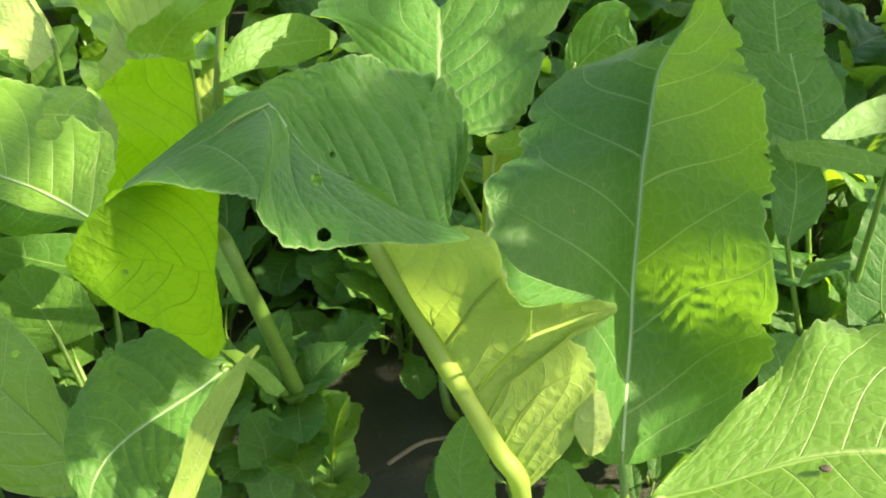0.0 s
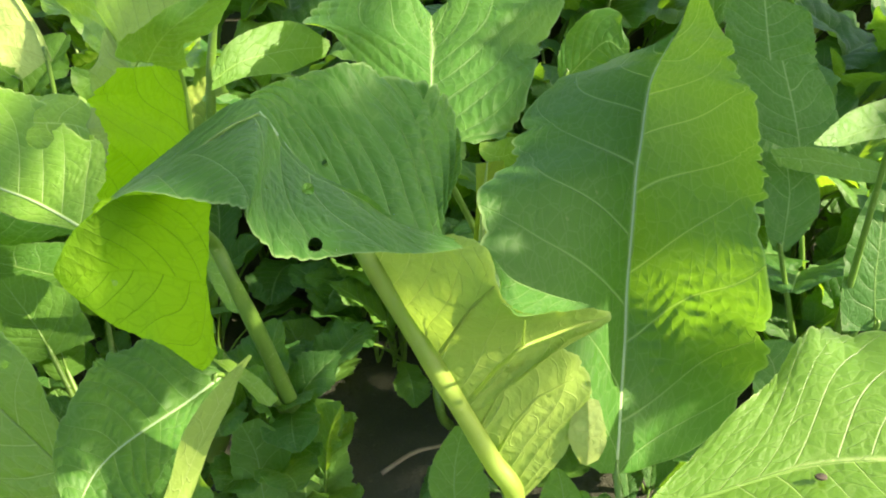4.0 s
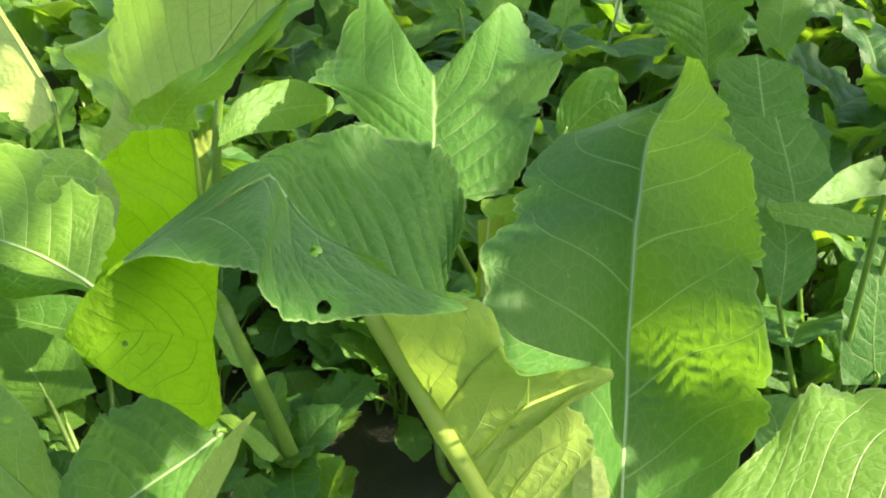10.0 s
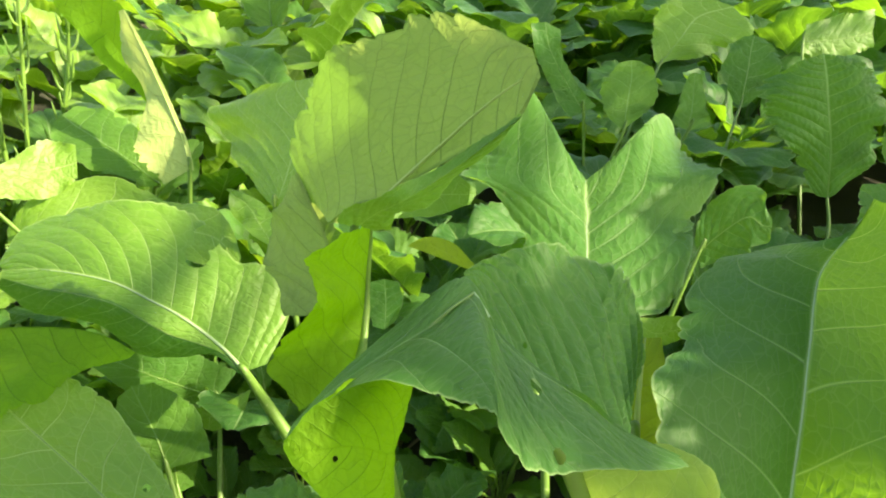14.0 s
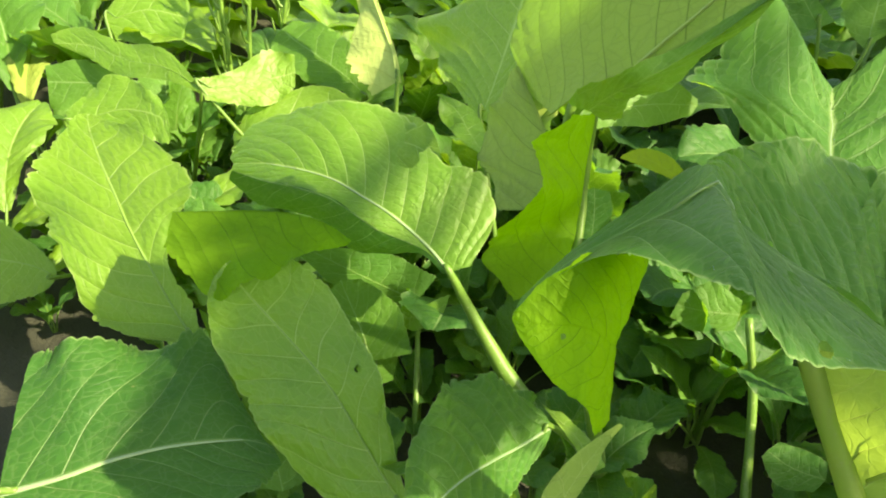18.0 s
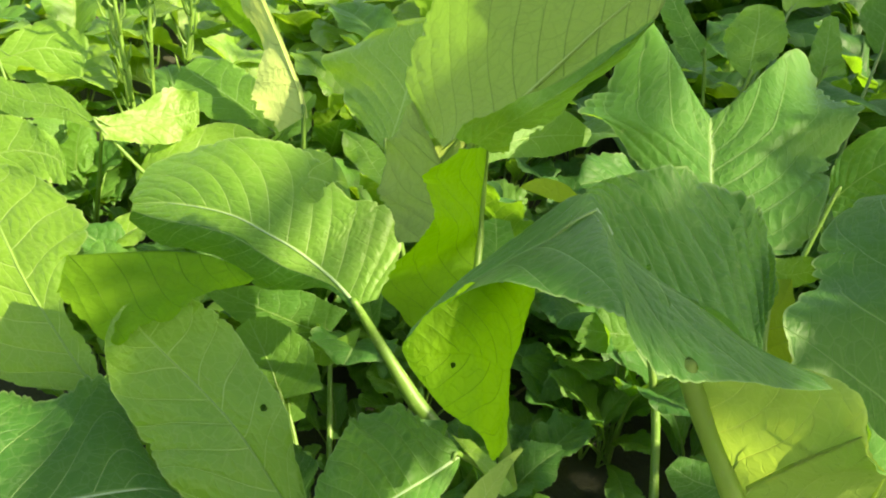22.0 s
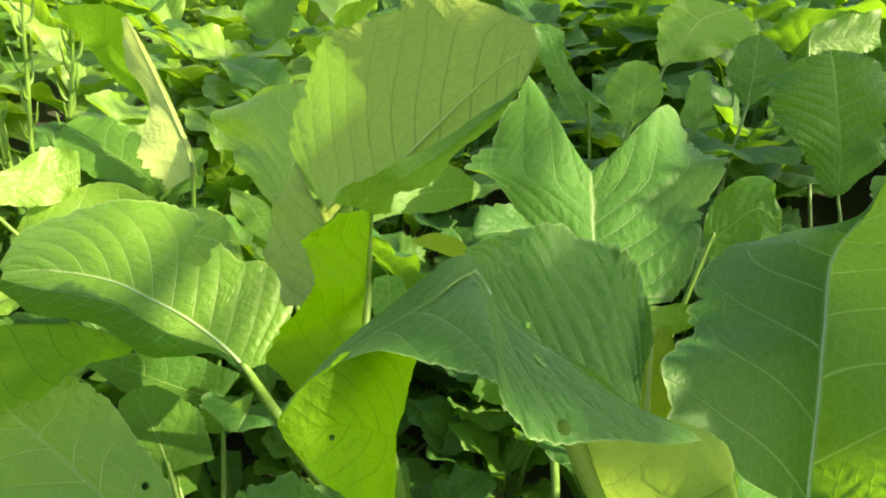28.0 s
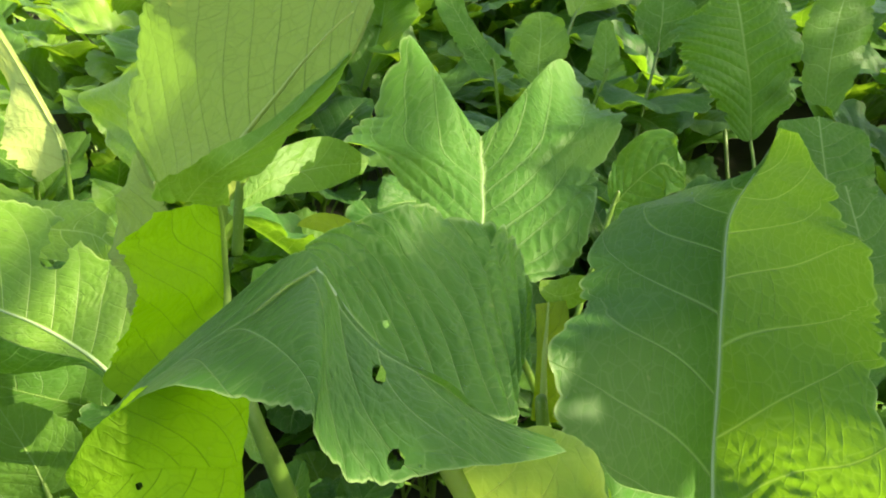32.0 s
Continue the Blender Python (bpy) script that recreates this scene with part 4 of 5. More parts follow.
grow('Z14', 'farright', 'top', (0.000, -0.820, 0.570),
     ((0.260, 0.519, 0.200), (0.295, 0.517, 0.197), (0.332, 0.513, 0.191), (0.358, 0.510, 0.188)),
     ((5, 0, -3), (10, 0, -6), (9, 0, -4), (5, 0, -1)),
     ((7, 0, 5), (11, 0, 6), (9, 0, 4), (5, 0, 1)), teeth=0.03)
grow('Z15', 'farright', 'top', (0.000, -0.820, 0.570),
     ((0.359, 0.521, 0.168), (0.354, 0.497, 0.134), (0.350, 0.479, 0.108), (0.350, 0.457, 0.076)),
     ((10, 0, 4), (23, 0, 2), (27, 0, 3), (27, 0, -2)),
     ((9, 0, -3), (23, 0, -6), (26, 0, -7), (27, 0, 0)), teeth=0.05, hue=1)
grow('Z16', 'right', 'top', (0.000, -0.820, 0.570),
     ((0.213, 0.377, 0.137), (0.224, 0.367, 0.122), (0.221, 0.355, 0.106)),
     ((16, 0, 8), (20, 0, -4), (9, 0, -10)),
     ((7, 0, -1), (18, 0, -3), (10, 0, 2)), teeth=0.04, hue=1)
grow('Z17', 'left', 'top', (0.250, -0.820, 0.520),
     ((-0.076, 0.542, 0.111), (-0.053, 0.547, 0.107), (-0.026, 0.554, 0.105)),
     ((10, 0, 3), (24, 0, 1), (12, 0, 1)),
     ((10, 0, -3), (17, 0, -7), (14, 0, -3)), teeth=0.08, norib=1)
grow('Z18', 'centre', 'top', (0.250, -0.820, 0.520),
     ((0.002, 0.450, 0.064), (0.021, 0.450, 0.053), (0.045, 0.452, 0.047)),
     ((10, 0, 3), (16, 0, 4), (12, 0, -2)),
     ((6, 0, -1), (16, 0, -4), (11, 0, -5)), teeth=0.05, hue=1, norib=1)
grow('Z19', 'left', 'top', (0.060, -0.890, 0.450),
     ((-0.150, 0.518, 0.216), (-0.147, 0.510, 0.198), (-0.146, 0.501, 0.181)),
     ((11, 0, 3), (13, 0, -2), (8, 0, -7)),
     ((11, 0, 2), (14, 0, 0), (9, 0, -2)), teeth=0.06, hue=1, norib=1)
grow('Z20', 'farleft', 'top', (0.250, -0.820, 0.520),
     ((-0.359, 0.391, 0.094), (-0.354, 0.364, 0.050), (-0.337, 0.343, 0.008)),
     ((18, 0, 16), (25, 0, 2), (23, 0, -6)),
     ((20, 0, -3), (24, 0, -6), (19, 0, -6)), teeth=0.06, norib=1)
grow('Z21', 'farright', 'top', (-0.010, -0.850, 0.520),
     ((0.315, 0.731, 0.262), (0.320, 0.708, 0.224), (0.326, 0.687, 0.189)),
     ((40, 0, 16), (46, 0, 14), (39, 0, 4)),
     ((37, 0, 1), (43, 0, -3), (32, 0, -9)), teeth=0.08, hue=1, norib=1)
grow('Z22', 'farleft', 'top', (0.250, -0.820, 0.520),
     ((-0.434, 0.422, 0.092), (-0.407, 0.415, 0.069), (-0.384, 0.403, 0.039)),
     ((2, 180, 17), (16, 0, 10), (16, 0, 0)),
     ((5, 0, -16), (19, 0, -13), (22, 0, -9)), teeth=0.06, norib=1)
grow('F_lobe', 'left', 'under2', (-0.570, -0.640, 0.515),
     ((-0.198, 0.453, 0.323), (-0.185, 0.433, 0.313), (-0.173, 0.418, 0.302), (-0.165, 0.406, 0.290), (-0.162, 0.394, 0.277), (-0.162, 0.377, 0.269)),
     ((-6, 7, -6), (-24, 17, -11), (-44, 31, -12), (-48, 24, -21), (-39, 18, -14), (-27, 10, -12)),
     ((-2, 0, -1), (-2, 0, -1), (-2, 0, -1), (-2, 0, -1), (-2, 0, -1), (-2, 0, -1)), direct=1, join='F', norib=1, teeth=0.05, nveins=6)
grow('E_lobe', 'centre', 'under4', (-0.014, -0.964, 0.264),
     ((0.010, 0.274, 0.188), (0.016, 0.271, 0.179), (0.020, 0.268, 0.171), (0.025, 0.266, 0.162), (0.029, 0.264, 0.155), (0.033, 0.262, 0.147), (0.038, 0.259, 0.140), (0.042, 0.256, 0.132)),
     ((29, -2, 29), (45, 9, 40), (56, 12, 33), (54, 9, 28), (44, 5, 21), (33, 2, 13), (16, -1, 5), (3, 0, 1)),
     ((-2, 0, -1), (-2, 0, -1), (-2, 0, -1), (-2, 0, -1), (-2, 0, -1), (-2, 0, -1), (-2, 0, -1), (-2, 0, -1)), direct=1, join='B', teeth=0.03, camber=0.03, norib=1, nveins=5, wave=0.02)
vein_rows.append(('E', ((0.0018, 0.2703, 0.2256), (0.0084, 0.2593, 0.2480), (0.0142, 0.2486, 0.2686), (0.0187, 0.2423, 0.2802), (0.0232, 0.2388, 0.2891)), (0.0010, 0.0008, 0.0003), RIB_YELLOW, '', 'vein'))
vein_rows.append(('E', ((0.0171, 0.2646, 0.2008), (0.0220, 0.2585, 0.2157), (0.0263, 0.2519, 0.2304), (0.0319, 0.2468, 0.2428), (0.0379, 0.2461, 0.2507), (0.0533, 0.2603, 0.2450), (0.0703, 0.2758, 0.2386), (0.0767, 0.2786, 0.2380), (0.0822, 0.2783, 0.2399)), (0.0011, 0.0010, 0.0008, 0.0003), RIB_YELLOW, '', 'vein'))
vein_rows.append(('E', ((0.0135, 0.2494, 0.2689), (0.0095, 0.2548, 0.2706), (0.0054, 0.2607, 0.2722), (0.0059, 0.2603, 0.2777), (0.0064, 0.2601, 0.2829), (0.0056, 0.2618, 0.2852), (0.0048, 0.2634, 0.2874), (0.0072, 0.2610, 0.2934), (0.0096, 0.2589, 0.2991)), (0.0007, 0.0006, 0.0004, 0.0002), RIB_YELLOW, '', 'vein'))
vein_rows.append(('E', ((0.0375, 0.2455, 0.2522), (0.0371, 0.2431, 0.2612), (0.0368, 0.2415, 0.2692)), (0.0007, 0.0003), RIB_YELLOW, '', 'vein'))
vein_rows.append(('E', ((-0.0175, 0.2805, 0.2476), (-0.0163, 0.2802, 0.2579), (-0.0152, 0.2803, 0.2676), (-0.0154, 0.2806, 0.2713), (-0.0156, 0.2809, 0.2751)), (0.0008, 0.0005, 0.0002), RIB_YELLOW, '', 'vein'))
vein_rows.append(('E', ((-0.0063, 0.2763, 0.2246), (-0.0043, 0.2737, 0.2350), (-0.0023, 0.2710, 0.2451), (-0.0004, 0.2686, 0.2513), (0.0015, 0.2661, 0.2575)), (0.0006, 0.0002), RIB_YELLOW, '', 'vein'))
vein_rows.append(('E', ((0.0316, 0.2641, 0.1593), (0.0355, 0.2654, 0.1696), (0.0394, 0.2665, 0.1799), (0.0446, 0.2674, 0.1880), (0.0500, 0.2691, 0.1952), (0.0593, 0.2724, 0.1986), (0.0689, 0.2766, 0.2013)), (0.0008, 0.0007, 0.0003), RIB_YELLOW, '', 'vein'))
vein_rows.append(('E', ((0.0225, 0.2687, 0.1755), (0.0270, 0.2691, 0.1873), (0.0315, 0.2694, 0.1990), (0.0387, 0.2699, 0.2071), (0.0462, 0.2723, 0.2132)), (0.0007, 0.0005, 0.0002), RIB_YELLOW, '', 'vein'))
vein_rows.append(('E', ((-0.0329, 0.2827, 0.2767), (-0.0195, 0.2792, 0.2493), (-0.0031, 0.2731, 0.2180), (0.0087, 0.2685, 0.1964), (0.0286, 0.2600, 0.1595), (0.0417, 0.2539, 0.1356), (0.0450, 0.2620, 0.0500), (0.0600, 0.3000, -0.0550)), (0.0046, 0.0050, 0.0052, 0.0054, 0.0056, 0.0058, 0.0060), RIB_YELLOW, 'thick pale stalk', 'stalk'))
vein_rows.append(('B', ((-0.0784, 0.3135, 0.3302), (-0.0725, 0.3094, 0.3235), (-0.0658, 0.3054, 0.3147), (-0.0584, 0.3015, 0.3061)), (0.0006, 0.001, 0.0011, 0.0008), RIB_WHITE, 'pale midrib', 'midrib'))
vein_rows.append(('B', ((-0.0784, 0.3123, 0.3300), (-0.0867, 0.2939, 0.3324), (-0.0947, 0.2791, 0.3307), (-0.0988, 0.2661, 0.3277)), (0.0007, 0.0006, 0.0005, 0.0003), STALK, '', 'midrib'))
vein_rows.append(('F', ((-0.1414, 0.3993, 0.3207), (-0.1431, 0.4079, 0.3018), (-0.1438, 0.4078, 0.2857), (-0.1435, 0.4040, 0.2691), (-0.1424, 0.3965, 0.2560), (-0.1414, 0.3847, 0.2455), (-0.1429, 0.3672, 0.2365)), (0.0014, 0.0019, 0.0022, 0.0025, 0.003), RIB_FRESH, 'pale midrib', 'midrib'))
vein_rows.append(('F', ((-0.1309, 0.3741, 0.3430), (-0.1266, 0.3755, 0.3498), (-0.1134, 0.3748, 0.3653), (-0.0990, 0.3714, 0.3820), (-0.0881, 0.3683, 0.3950), (-0.0750, 0.3646, 0.4090), (-0.0662, 0.3642, 0.4164)), (0.0012, 0.0010, 0.0008, 0.0005, 0.0003), RIB, 'pale midrib', 'midrib'))

# insect holes and notches: centre, axis, radius
HOLES = {
    "B": (((-0.049, 0.254, 0.325), (-0.05, 0.25, -0.15), 0.0024), ((-0.042, 0.220, 0.322), (-0.04, 0.22, -0.15), 0.0024), ((-0.052, 0.316, 0.303), (-0.05, 0.32, -0.17), 0.0014), ((-0.127, 0.241, 0.290), (-0.13, 0.24, -0.18), 0.0011)),
    "K": (((-0.270, 0.351, 0.143), (-0.2, 0.35, -0.33), 0.0022),),
    "G": (((-0.300, 0.523, 0.216), (-0.2, 0.5, -0.25), 0.009), ((-0.297, 0.536, 0.226), (-0.2, 0.5, -0.25), 0.010)),
}
leaf_objects = {}
for key, join, plant, rib, stalk, norib, nostalk, thick, ribr, kind, fresh_lit, lab, face in leaf_rows:
    thing = plant_things[plant]
    base = np.array(thing.location)
    if not join:
        mesh = sheet_mesh("leaf", leaf_sheets[key], base, HOLES.get(key, ()))
        leaf_objects[key] = part("leaf", mesh, None, thing, lab)
    leaf = leaf_objects[key] = leaf_objects[join or key]
    if kind == "top" and ribr == 0.0011 and key not in "QI":
        ribr = 0.0007
    if not norib:
        white = kind == "top"
        reach = (rib if ribr > 0.004 else rib[: max(3, len(rib) - 1)]) + face * (ribr * (0.1 if white else 0.6))
        part("midrib", tube_mesh("midrib", reach, (ribr, ribr * 0.85, ribr * 0.7) if ribr > 0.004 else (ribr, ribr * 0.6, ribr * 0.2), base, 32, 8, 1.0 if ribr > 0.004 else 0.6), RIB_FRESH if white and key not in "ABGLQD" else RIB_WHITE if white else RIB_YELLOW if key == "E" else RIB, leaf, "pale midrib")
    if stalk or not (norib or join or nostalk):
        end = Vector(stalk[-1]) if stalk else thing.location
        foot = (end[0], end[1], GROUND - 0.01)
        lift = face * (ribr * 0.6 if ribr > 0.004 else 0.0)
        mid = list(stalk[:-1]) if stalk else [tuple(rib[0] * 0.45 + np.array((end[0], end[1], GROUND)) * 0.55 - np.array((0, 0, 0.02)))]
        part("stalk", tube_mesh("stalk", [tuple(rib[1] * 0.3 + rib[0] * 0.7 + lift), tuple(rib[0] + lift)] + mid + [foot], (ribr * 0.9, ribr, ribr * 1.1, ribr * 1.3) if ribr > 0.004 else (ribr, max(ribr * 1.2, 0.0019) * (0.5 + 0.5 * thick), max(ribr * 1.6, 0.0030) * thick, max(ribr * 1.8, 0.0036) * thick), base, 24, 10), STALK, leaf)

for key, knots, radii, material, lab, name in vein_rows:
    part(name, tube_mesh(name, knots, radii, leaf_objects[key].parent.location, 30, 8), material, leaf_objects[key], lab)

# the tall leaf's thick stalk, down to its foot
part("stalk", tube_mesh("stalk", [(-0.143, 0.367, 0.236), (-0.144, 0.404, 0.20), (-0.134, 0.401, 0.167), (-0.118, 0.405, 0.09), (-0.095, 0.42, GROUND - 0.01)], (0.0036, 0.0044, 0.0050, 0.006, 0.007), np.array(plant_things["left"].location), 40, 12), STALK, leaf_objects["F"], "thick green stalk")

# leaves for the rest of the bed
rng = random.Random(7)
SHAPES = []


def common_leaf(k):
    """A common leaf along +y from its stalk's foot, arching."""
    r = random.Random(100 + k)
    length, wide, bend = r.uniform(0.13, 0.19), r.uniform(0.042, 0.062), r.uniform(0.1, 0.75)
    stem = r.uniform(0.09, 0.15)
    knots = []
    for i in range(6):
        a = i / 5
        slope = 1.15 - bend * 2.0 * a
        knots.append((0.012 * math.sin(a * 3 + k), stem * 0.35 + length * a * math.cos(slope * 0.8), stem + length * (a * math.sin(1.15) - bend * a * a * 0.75)))
    profile = (0.14, 0.45, 0.8, 1.0, 0.85, 0.12)
    lift = r.uniform(8, 40)
    left = [(wide * p * 1000 * r.uniform(0.9, 1.1), lift * (1 - 0.5 * i / 5), 4) for i, p in enumerate(profile)]
    right = [(wide * p * 1000 * r.uniform(0.9, 1.1), lift * (1 - 0.5 * i / 5), 4) for i, p in enumerate(profile)]
    data = blade(knots, left, right, (0, -0.5, 0.86), 0.17, 0.07, k * 0.9, nu=56, nv=12, wave=0.15, quilt=0.0030, nveins=9)
    stalk = tube_mesh("stalk", [(0, 0, -0.01), (0, stem * 0.14, stem * 0.5), tuple(knots[0]), tuple(knots[2])], (0.0036, 0.003, 0.0022, 0.0012), (0, 0, 0), 10, 6)
    stalk.materials.append(STALK)
    return data, stalk


for k in range(10):
    data, stalk = common_leaf(k)
    SHAPES.append(([sheet_mesh("leaf", [(*data, m)]) for m in (TOP, BLUE_SHADE, FRESH_LIT, OLIVE)], stalk))


def bed_plant(x, y, size, leaves, tone):
    thing = new("mustard_plant")
    thing.location = (x, y, ground_height(x, y))
    label = {0: "green mustard plant in half shade", 1: "dark blue-green mustard plant in shade", 2: "sunlit yellow-green mustard plant"}[tone]
    tagged(thing, label, "plant", "mustard green plants")
    turn = rng.uniform(0, 360)
    for i in range(leaves):
        blades, stalk = SHAPES[rng.randrange(len(SHAPES))]
        m = pose(0, 0, 0, rng.uniform(-14, 12), rng.uniform(-10, 10), turn + i * 137.5 + rng.uniform(-15, 15)) @ Matrix.Scale(size * rng.uniform(0.7, 1.15), 4)
        # tone picks the plain, shaded or sunlit copy of the leaf colour
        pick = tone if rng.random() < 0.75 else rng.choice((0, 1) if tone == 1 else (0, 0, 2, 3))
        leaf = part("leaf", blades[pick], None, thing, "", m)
        part("stalk", stalk, None, leaf)


# Sun and shade as leaf colour: sunlit copies only left, mostly shaded ones elsewhere.
def light_tone_at(x, y):
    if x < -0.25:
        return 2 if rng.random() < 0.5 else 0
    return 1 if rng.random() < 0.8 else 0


for row in range(14):
    y = 0.95 + row * 0.2
    for col in range(-12, 13):
        x = col * 0.215 + rng.uniform(-0.07, 0.07) + 0.11 * (row % 2)
        yy = y + rng.uniform(-0.07, 0.07)
        if abs(x + 0.1) > 0.50 + 0.72 * yy or (yy < 1.08 and -0.60 < x < 0.55) or (x - 0.60) ** 2 / 0.02 + (yy - 1.22) ** 2 / 0.03 < 1:
            continue
        bed_plant(x, yy, rng.uniform(0.95, 1.2) if yy < 1.4 or x < -0.3 else rng.uniform(1.2, 1.5), 7 if yy < 1.7 else 6, light_tone_at(x, yy))
for row in range(6):
    for col in range(-6, 7):
        x, yy = col * 0.2 + 0.1 + rng.uniform(-0.05, 0.05), 1.02 + row * 0.2 + rng.uniform(-0.05, 0.05)
        if -0.25 < x < 0.35 + 0.6 * yy and not (yy < 1.1 and -0.5 < x < 0.5) and (x - 0.60) ** 2 / 0.02 + (yy - 1.22) ** 2 / 0.03 > 1:
            bed_plant(x, yy, rng.uniform(0.75, 0.95), 6, light_tone_at(x, yy))
for row in range(11):
    for col in range(-8, 9):
        x, yy = col * 0.31 + rng.uniform(-0.08, 0.08), 0.45 + row * 0.3 + rng.uniform(-0.08, 0.08)
        if abs(x) < 2.3 and abs(x + 0.1) > 0.58 + 0.72 * yy:
            bed_plant(x, yy, rng.uniform(1.1, 1.4), 5, light_tone_at(x, yy))
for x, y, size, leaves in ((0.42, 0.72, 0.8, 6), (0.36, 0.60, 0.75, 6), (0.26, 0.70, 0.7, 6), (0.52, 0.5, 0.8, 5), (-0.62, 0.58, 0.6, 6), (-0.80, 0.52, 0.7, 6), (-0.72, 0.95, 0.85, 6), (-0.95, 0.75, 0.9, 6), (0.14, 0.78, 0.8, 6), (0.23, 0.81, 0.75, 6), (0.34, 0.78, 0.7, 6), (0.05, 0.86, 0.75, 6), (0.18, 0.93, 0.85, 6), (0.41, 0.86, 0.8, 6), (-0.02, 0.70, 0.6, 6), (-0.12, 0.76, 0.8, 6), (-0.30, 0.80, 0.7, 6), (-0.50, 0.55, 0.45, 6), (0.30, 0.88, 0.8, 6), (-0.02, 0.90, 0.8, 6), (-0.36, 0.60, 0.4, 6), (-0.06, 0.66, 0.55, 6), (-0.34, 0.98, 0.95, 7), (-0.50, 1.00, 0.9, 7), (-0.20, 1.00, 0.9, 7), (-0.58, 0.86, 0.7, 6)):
    bed_plant(x, y, size, leaves, light_tone_at(x, y))


# low weeds and seedlings between the stalks
def seedling(x, y, height, count, tone):
    thing = new("weed")
    z = ground_height(x, y)
    thing.location = (x, y, z)
    tagged(thing, "small weed with rounded leaves in the shade", "weed", "weeds under the greens")
    for i in range(count):
        blades, stalk = SHAPES[rng.randrange(len(SHAPES))]
        m = pose(0, 0, 0, rng.uniform(-25, 25), 0, i * 137.5 + rng.uniform(0, 60)) @ Matrix.Scale(height * rng.uniform(0.7, 1.2), 4)
        leaf = part("leaf", blades[tone], None, thing, "", m)
        part("stalk", stalk, None, leaf)


for i in range(250):
    x, y = rng.uniform(-0.8, 0.6), rng.uniform(0.25, 1.05)
    if (-0.10 < x < 0.06 and 0.22 < y < 0.50) or (x < -0.28 and y < 0.44):
        continue
    seedling(x, y, rng.uniform(0.2, 0.48) * (1 if y < 0.55 else 1.3), rng.randint(4, 6), rng.choice((0, 1, 1, 1)))

for i in range(16):
    seedling(rng.uniform(-0.46, -0.26), rng.uniform(0.28, 0.46), rng.uniform(0.16, 0.24), 6, rng.choice((0, 1)))
for x, y in ((-0.125, 0.40), (-0.085, 0.385), (-0.13, 0.46), (-0.16, 0.42)):
    seedling(x, y, rng.uniform(0.3, 0.42), 6, rng.choice((0, 1)))

# dry twigs on the soil
for i in range(26):
    x, y, a, size = rng.uniform(-0.3, 0.25), rng.uniform(0.25, 0.7), rng.uniform(0, 6.28), rng.uniform(0.02, 0.07)
    if i == 0:
        x, y, a, size = -0.02, 0.43, 0.5, 0.06
    elif -0.10 < x < 0.06 and 0.33 < y < 0.52:
        continue
    z = ground_height(x, y) + 0.006
    dx, dy = size / 2 * math.cos(a), size / 2 * math.sin(a)
    twig = part("dry_twig", tube_mesh("dry_twig", [(-dx, -dy, 0), (0, 0.004, 0.004), (dx, dy, 0.001)], (0.0022, 0.002, 0.0014), (0, 0, 0), 8, 6), DRY, None)
    twig.location = (x, y, z)
    tagged(twig, "broken dry twig lying on the soil", "twig", "dry twigs")


# an unseen tree, added beside the bed so that its boughs shade chosen plants
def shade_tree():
    thing = new("unseen_shade_tree")
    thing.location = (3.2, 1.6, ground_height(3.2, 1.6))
    tagged(thing, "unseen tree added to shade parts of the bed", "tree")
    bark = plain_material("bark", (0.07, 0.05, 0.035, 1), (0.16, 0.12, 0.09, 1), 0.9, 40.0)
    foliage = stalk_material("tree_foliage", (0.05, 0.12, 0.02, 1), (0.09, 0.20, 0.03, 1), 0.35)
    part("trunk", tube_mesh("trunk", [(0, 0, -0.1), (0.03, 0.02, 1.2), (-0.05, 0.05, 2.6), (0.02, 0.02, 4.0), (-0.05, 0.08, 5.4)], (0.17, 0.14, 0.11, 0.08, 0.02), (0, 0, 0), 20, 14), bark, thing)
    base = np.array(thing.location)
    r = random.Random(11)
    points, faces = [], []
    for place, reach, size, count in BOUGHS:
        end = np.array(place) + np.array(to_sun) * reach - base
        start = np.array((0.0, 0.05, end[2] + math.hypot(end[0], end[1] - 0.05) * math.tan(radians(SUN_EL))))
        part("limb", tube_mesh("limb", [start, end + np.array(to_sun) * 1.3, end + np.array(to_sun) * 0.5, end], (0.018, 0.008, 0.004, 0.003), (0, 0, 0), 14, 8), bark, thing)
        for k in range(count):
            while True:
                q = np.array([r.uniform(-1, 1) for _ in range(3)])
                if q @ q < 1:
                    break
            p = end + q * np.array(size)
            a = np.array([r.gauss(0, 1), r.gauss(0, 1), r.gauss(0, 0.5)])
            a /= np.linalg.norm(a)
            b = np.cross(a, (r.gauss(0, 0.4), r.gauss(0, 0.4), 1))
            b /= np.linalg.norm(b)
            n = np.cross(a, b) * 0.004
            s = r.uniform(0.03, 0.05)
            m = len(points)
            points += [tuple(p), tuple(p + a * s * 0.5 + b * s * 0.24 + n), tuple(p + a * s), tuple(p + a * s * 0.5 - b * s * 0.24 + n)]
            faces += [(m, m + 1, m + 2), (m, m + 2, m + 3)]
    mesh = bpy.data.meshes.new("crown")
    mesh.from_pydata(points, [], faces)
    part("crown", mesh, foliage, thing)


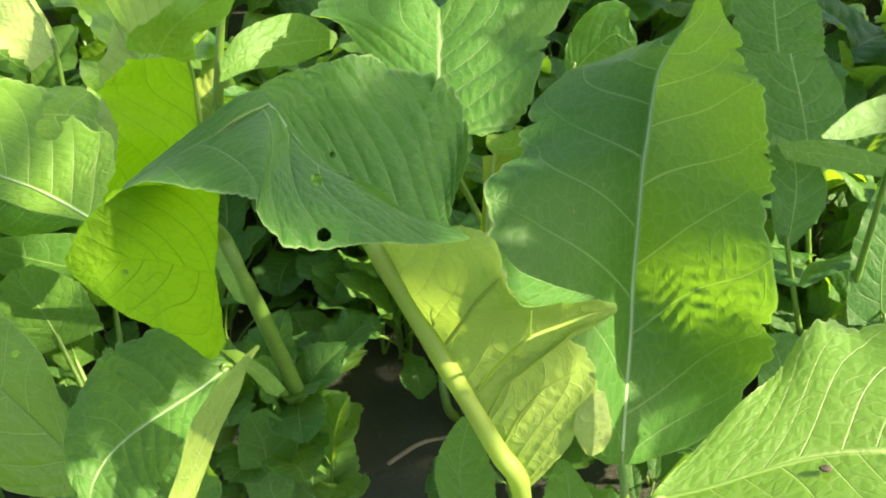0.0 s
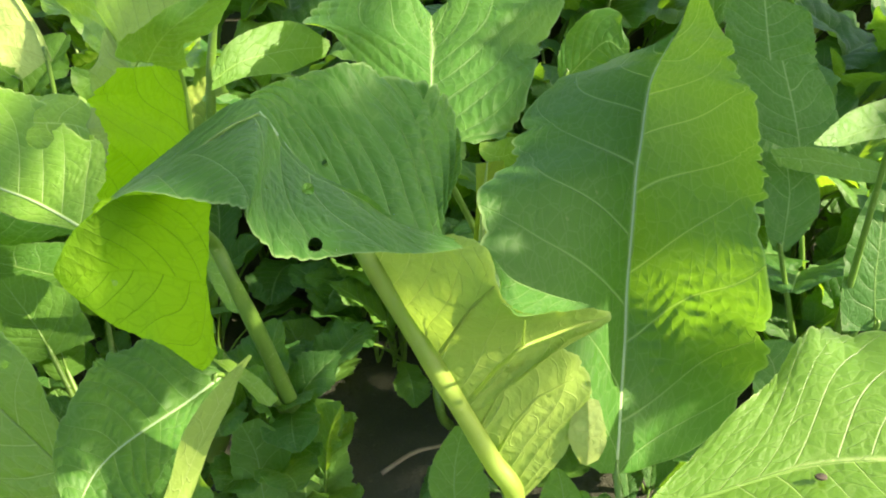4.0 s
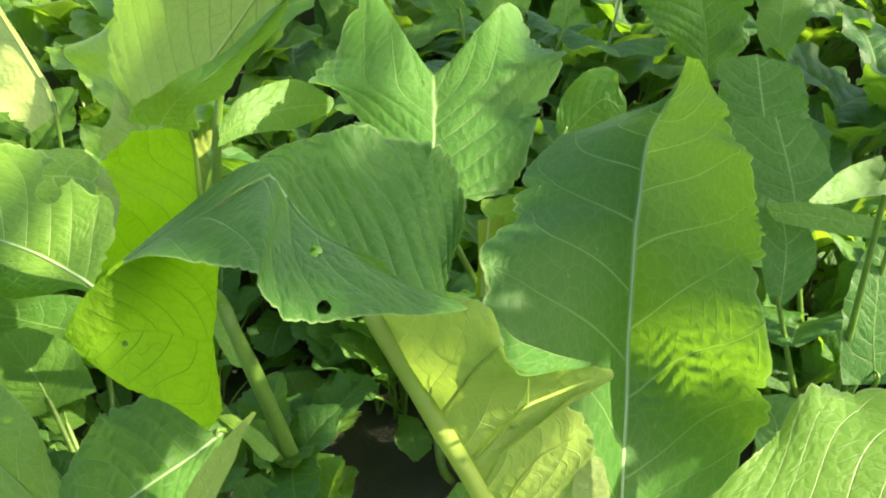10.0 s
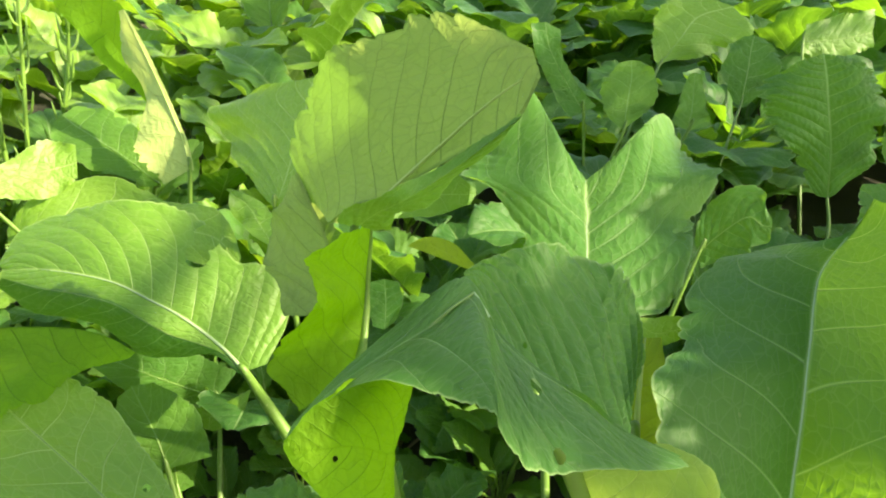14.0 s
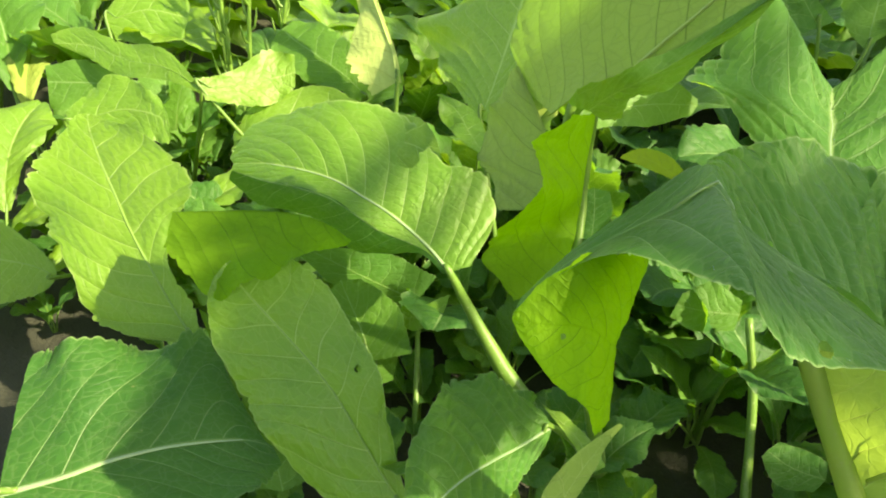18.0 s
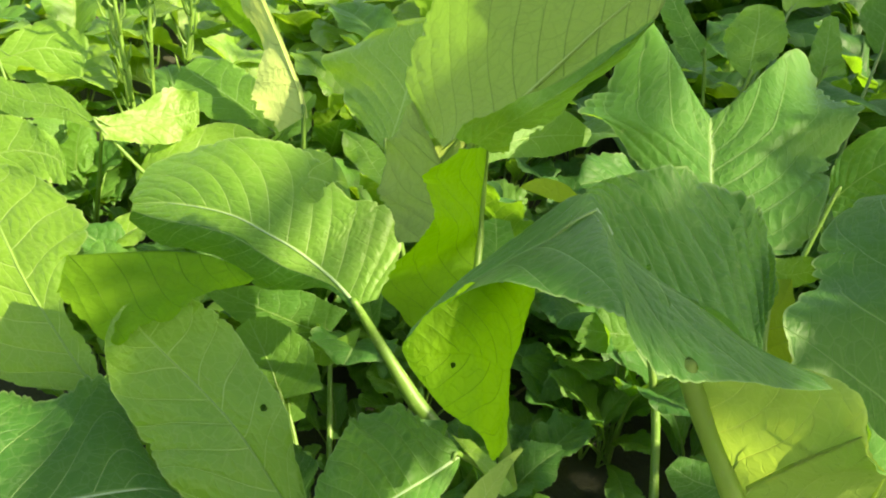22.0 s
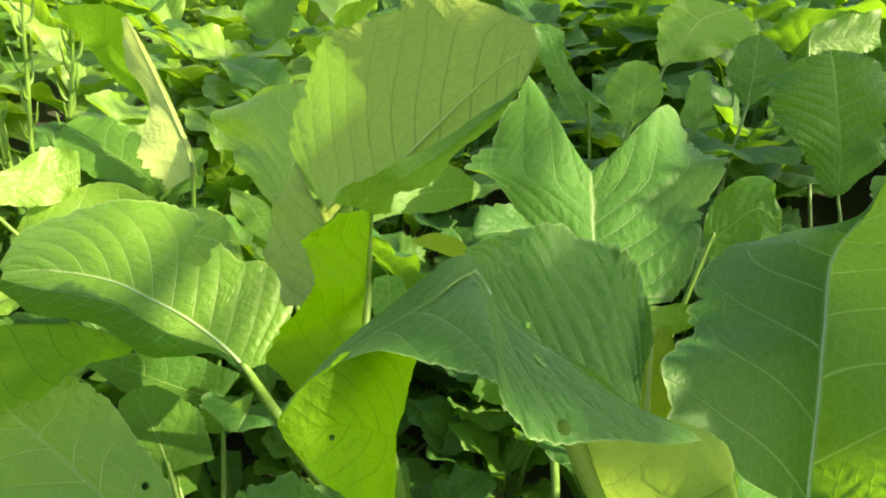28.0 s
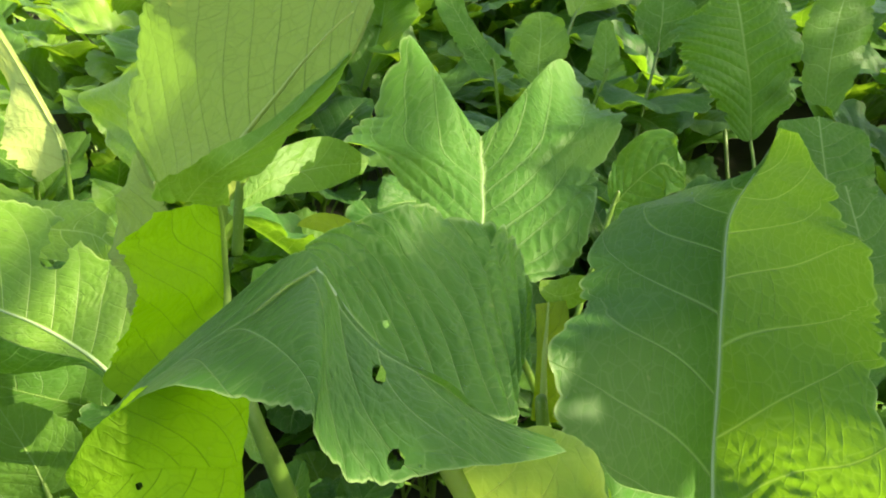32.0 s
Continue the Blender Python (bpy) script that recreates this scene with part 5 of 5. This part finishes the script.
# the added boughs: where their shade is to fall, how far up towards the sun they hang, their half sizes and leaves
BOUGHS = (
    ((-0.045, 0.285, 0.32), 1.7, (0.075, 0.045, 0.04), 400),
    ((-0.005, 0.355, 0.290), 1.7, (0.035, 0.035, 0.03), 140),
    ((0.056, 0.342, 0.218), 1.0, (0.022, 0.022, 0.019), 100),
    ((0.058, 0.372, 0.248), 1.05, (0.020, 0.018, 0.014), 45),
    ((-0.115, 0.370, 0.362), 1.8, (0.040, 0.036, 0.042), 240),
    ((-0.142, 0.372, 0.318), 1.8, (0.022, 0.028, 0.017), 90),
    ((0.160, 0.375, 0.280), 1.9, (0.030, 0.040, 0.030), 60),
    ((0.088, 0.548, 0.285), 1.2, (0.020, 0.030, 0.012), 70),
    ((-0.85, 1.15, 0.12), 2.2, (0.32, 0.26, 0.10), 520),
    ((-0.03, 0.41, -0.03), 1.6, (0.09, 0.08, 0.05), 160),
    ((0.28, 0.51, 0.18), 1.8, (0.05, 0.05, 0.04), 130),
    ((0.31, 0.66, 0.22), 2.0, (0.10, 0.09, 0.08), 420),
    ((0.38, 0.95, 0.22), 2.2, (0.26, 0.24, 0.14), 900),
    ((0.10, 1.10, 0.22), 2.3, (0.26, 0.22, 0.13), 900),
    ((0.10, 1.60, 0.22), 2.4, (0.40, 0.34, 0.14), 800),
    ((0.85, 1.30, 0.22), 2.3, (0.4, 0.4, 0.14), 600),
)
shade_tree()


# a second stalk rising behind the tall leaf
part("stalk", tube_mesh("stalk", [(-0.196, 0.601, 0.177), (-0.188, 0.603, 0.233), (-0.175, 0.611, 0.296)], (0.0045, 0.004, 0.003), np.array(plant_things["behind"].location), 20, 10), STALK, leaf_objects["Wl"])

part("stalk", tube_mesh("stalk", [(-0.021, 0.537, 0.115), (-0.007, 0.507, 0.061), (0.002, 0.463, -0.012), (0.012, 0.473, GROUND)], (0.003, 0.0036, 0.0042, 0.0045), np.array(plant_things["centre"].location), 20, 10), STALK, leaf_objects["Z18"])

# beads of water left on the leaves
def droplets():
    r = random.Random(5)
    points, faces = [], []
    for key, sheet, count, sizes in (("B", 0, 30, (0.0004, 0.0008)), ("B", 1, 50, (0.0004, 0.0010)), ("B", 3, 80, (0.0005, 0.0011)), ("B", 5, 50, (0.0005, 0.0011)), ("A", 0, 40, (0.0004, 0.0008)), ("F", 0, 14, (0.0004, 0.0008)), ("G", 0, 40, (0.0004, 0.0008)), ("D", 0, 40, (0.0005, 0.0009))):
        p, f = leaf_sheets[key][sheet][:2]
        for k in range(count):
            face = f[r.randrange(len(f))]
            a, b, c = p[face[0]], p[face[1]], p[face[3]]
            n = np.cross(b - a, c - a)
            n /= np.linalg.norm(n) + 1e-12
            if n[1] > n[2] * 0.6 + 0.1:
                n = -n
            x = (b - a) / (np.linalg.norm(b - a) + 1e-12)
            y = np.cross(n, x)
            size = r.uniform(*sizes)
            long = r.uniform(1.0, 1.5)
            centre = p[face].mean(0) - n * size * 0.1
            m = len(points)
            for ring, up in ((1.0, 0.0), (0.8, 0.42), (0.42, 0.66)):
                for q in range(8):
                    w = q * math.pi / 4
                    points.append(tuple(centre + size * (x * math.cos(w) * ring + y * math.sin(w) * ring * long + n * up)))
            points.append(tuple(centre + n * size * 0.75))
            for level in range(2):
                for q in range(8):
                    o = m + level * 8
                    faces.append((o + q, o + (q + 1) % 8, o + 8 + (q + 1) % 8, o + 8 + q))
            for q in range(8):
                faces.append((m + 16 + q, m + 16 + (q + 1) % 8, m + 24))
    mesh = bpy.data.meshes.new("water_droplets")
    mesh.from_pydata(points, [], faces)
    mesh.polygons.foreach_set("use_smooth", [True] * len(faces))
    n = Tree("water")
    shader = n.principled((0.9, 0.95, 0.9, 1), 0.03, None, 0.5, **{"IOR": 1.33, "Transmission Weight": 1.0})
    mesh.materials.append(n.finish(shader))
    tagged(new("water_droplets", mesh), "clear beads of water on the leaves", "droplets", kind="stuff")


droplets()

# a brown speck of debris on the light green leaf
bm = bmesh.new()
bmesh.ops.create_icosphere(bm, subdivisions=2, radius=0.0024)
for vert in bm.verts:
    vert.co = Vector((vert.co.x * 1.2, vert.co.y * 0.8, vert.co.z * 0.5)) * (1 + 0.35 * noise.noise(vert.co * 900))
mesh = bpy.data.meshes.new("debris_speck")
bm.to_mesh(mesh)
bm.free()
mesh.materials.append(plain_material("brown_debris", (0.020, 0.017, 0.008, 1), (0.055, 0.044, 0.020, 1), 0.8))
speck = new("debris_speck", mesh)
speck.location = (0.1705, 0.2184, 0.1977)
tagged(speck, "small brown speck of plant debris on a leaf", "debris")


# bolting stalks with seed pods in the sun at the bed's edge
bolting = new("bolting_plant")
bolting.location = (-0.716, 0.897, ground_height(-0.716, 0.897))
tagged(bolting, "bolting mustard plant with pale green stalks and seed pods", "plant")
r = random.Random(21)
for dx, dy, top in ((0.0, 0.0, 0.46), (-0.03, 0.03, 0.42), (0.035, 0.02, 0.44), (0.07, 0.05, 0.38)):
    stem = [(dx * 0.3, dy * 0.3, -0.01), (dx * 0.6, dy * 0.6, top * 0.35), (dx, dy, top * 0.7), (dx * 1.15 + 0.01, dy, top)]
    stalk = part("stalk", tube_mesh("stalk", stem, (0.0036, 0.0032, 0.0026, 0.0014), (0, 0, 0), 16, 8), RIB_FRESH, bolting)
    line = glide(stem, np.linspace(0.2, 0.98, 22))
    for k, at in enumerate(line):
        turn = k * 2.4 + r.uniform(-0.3, 0.3)
        out = np.array((math.cos(turn), math.sin(turn), 0))
        size = r.uniform(0.03, 0.05)
        part("seed_pod", tube_mesh("seed_pod", [at, at + out * size * 0.25 + np.array((0, 0, size * 0.2)), at + out * size * 0.4 + np.array((0, 0, size * 0.9))], (0.0008, 0.0022, 0.0018, 0.0006), (0, 0, 0), 7, 6), RIB_FRESH, stalk)
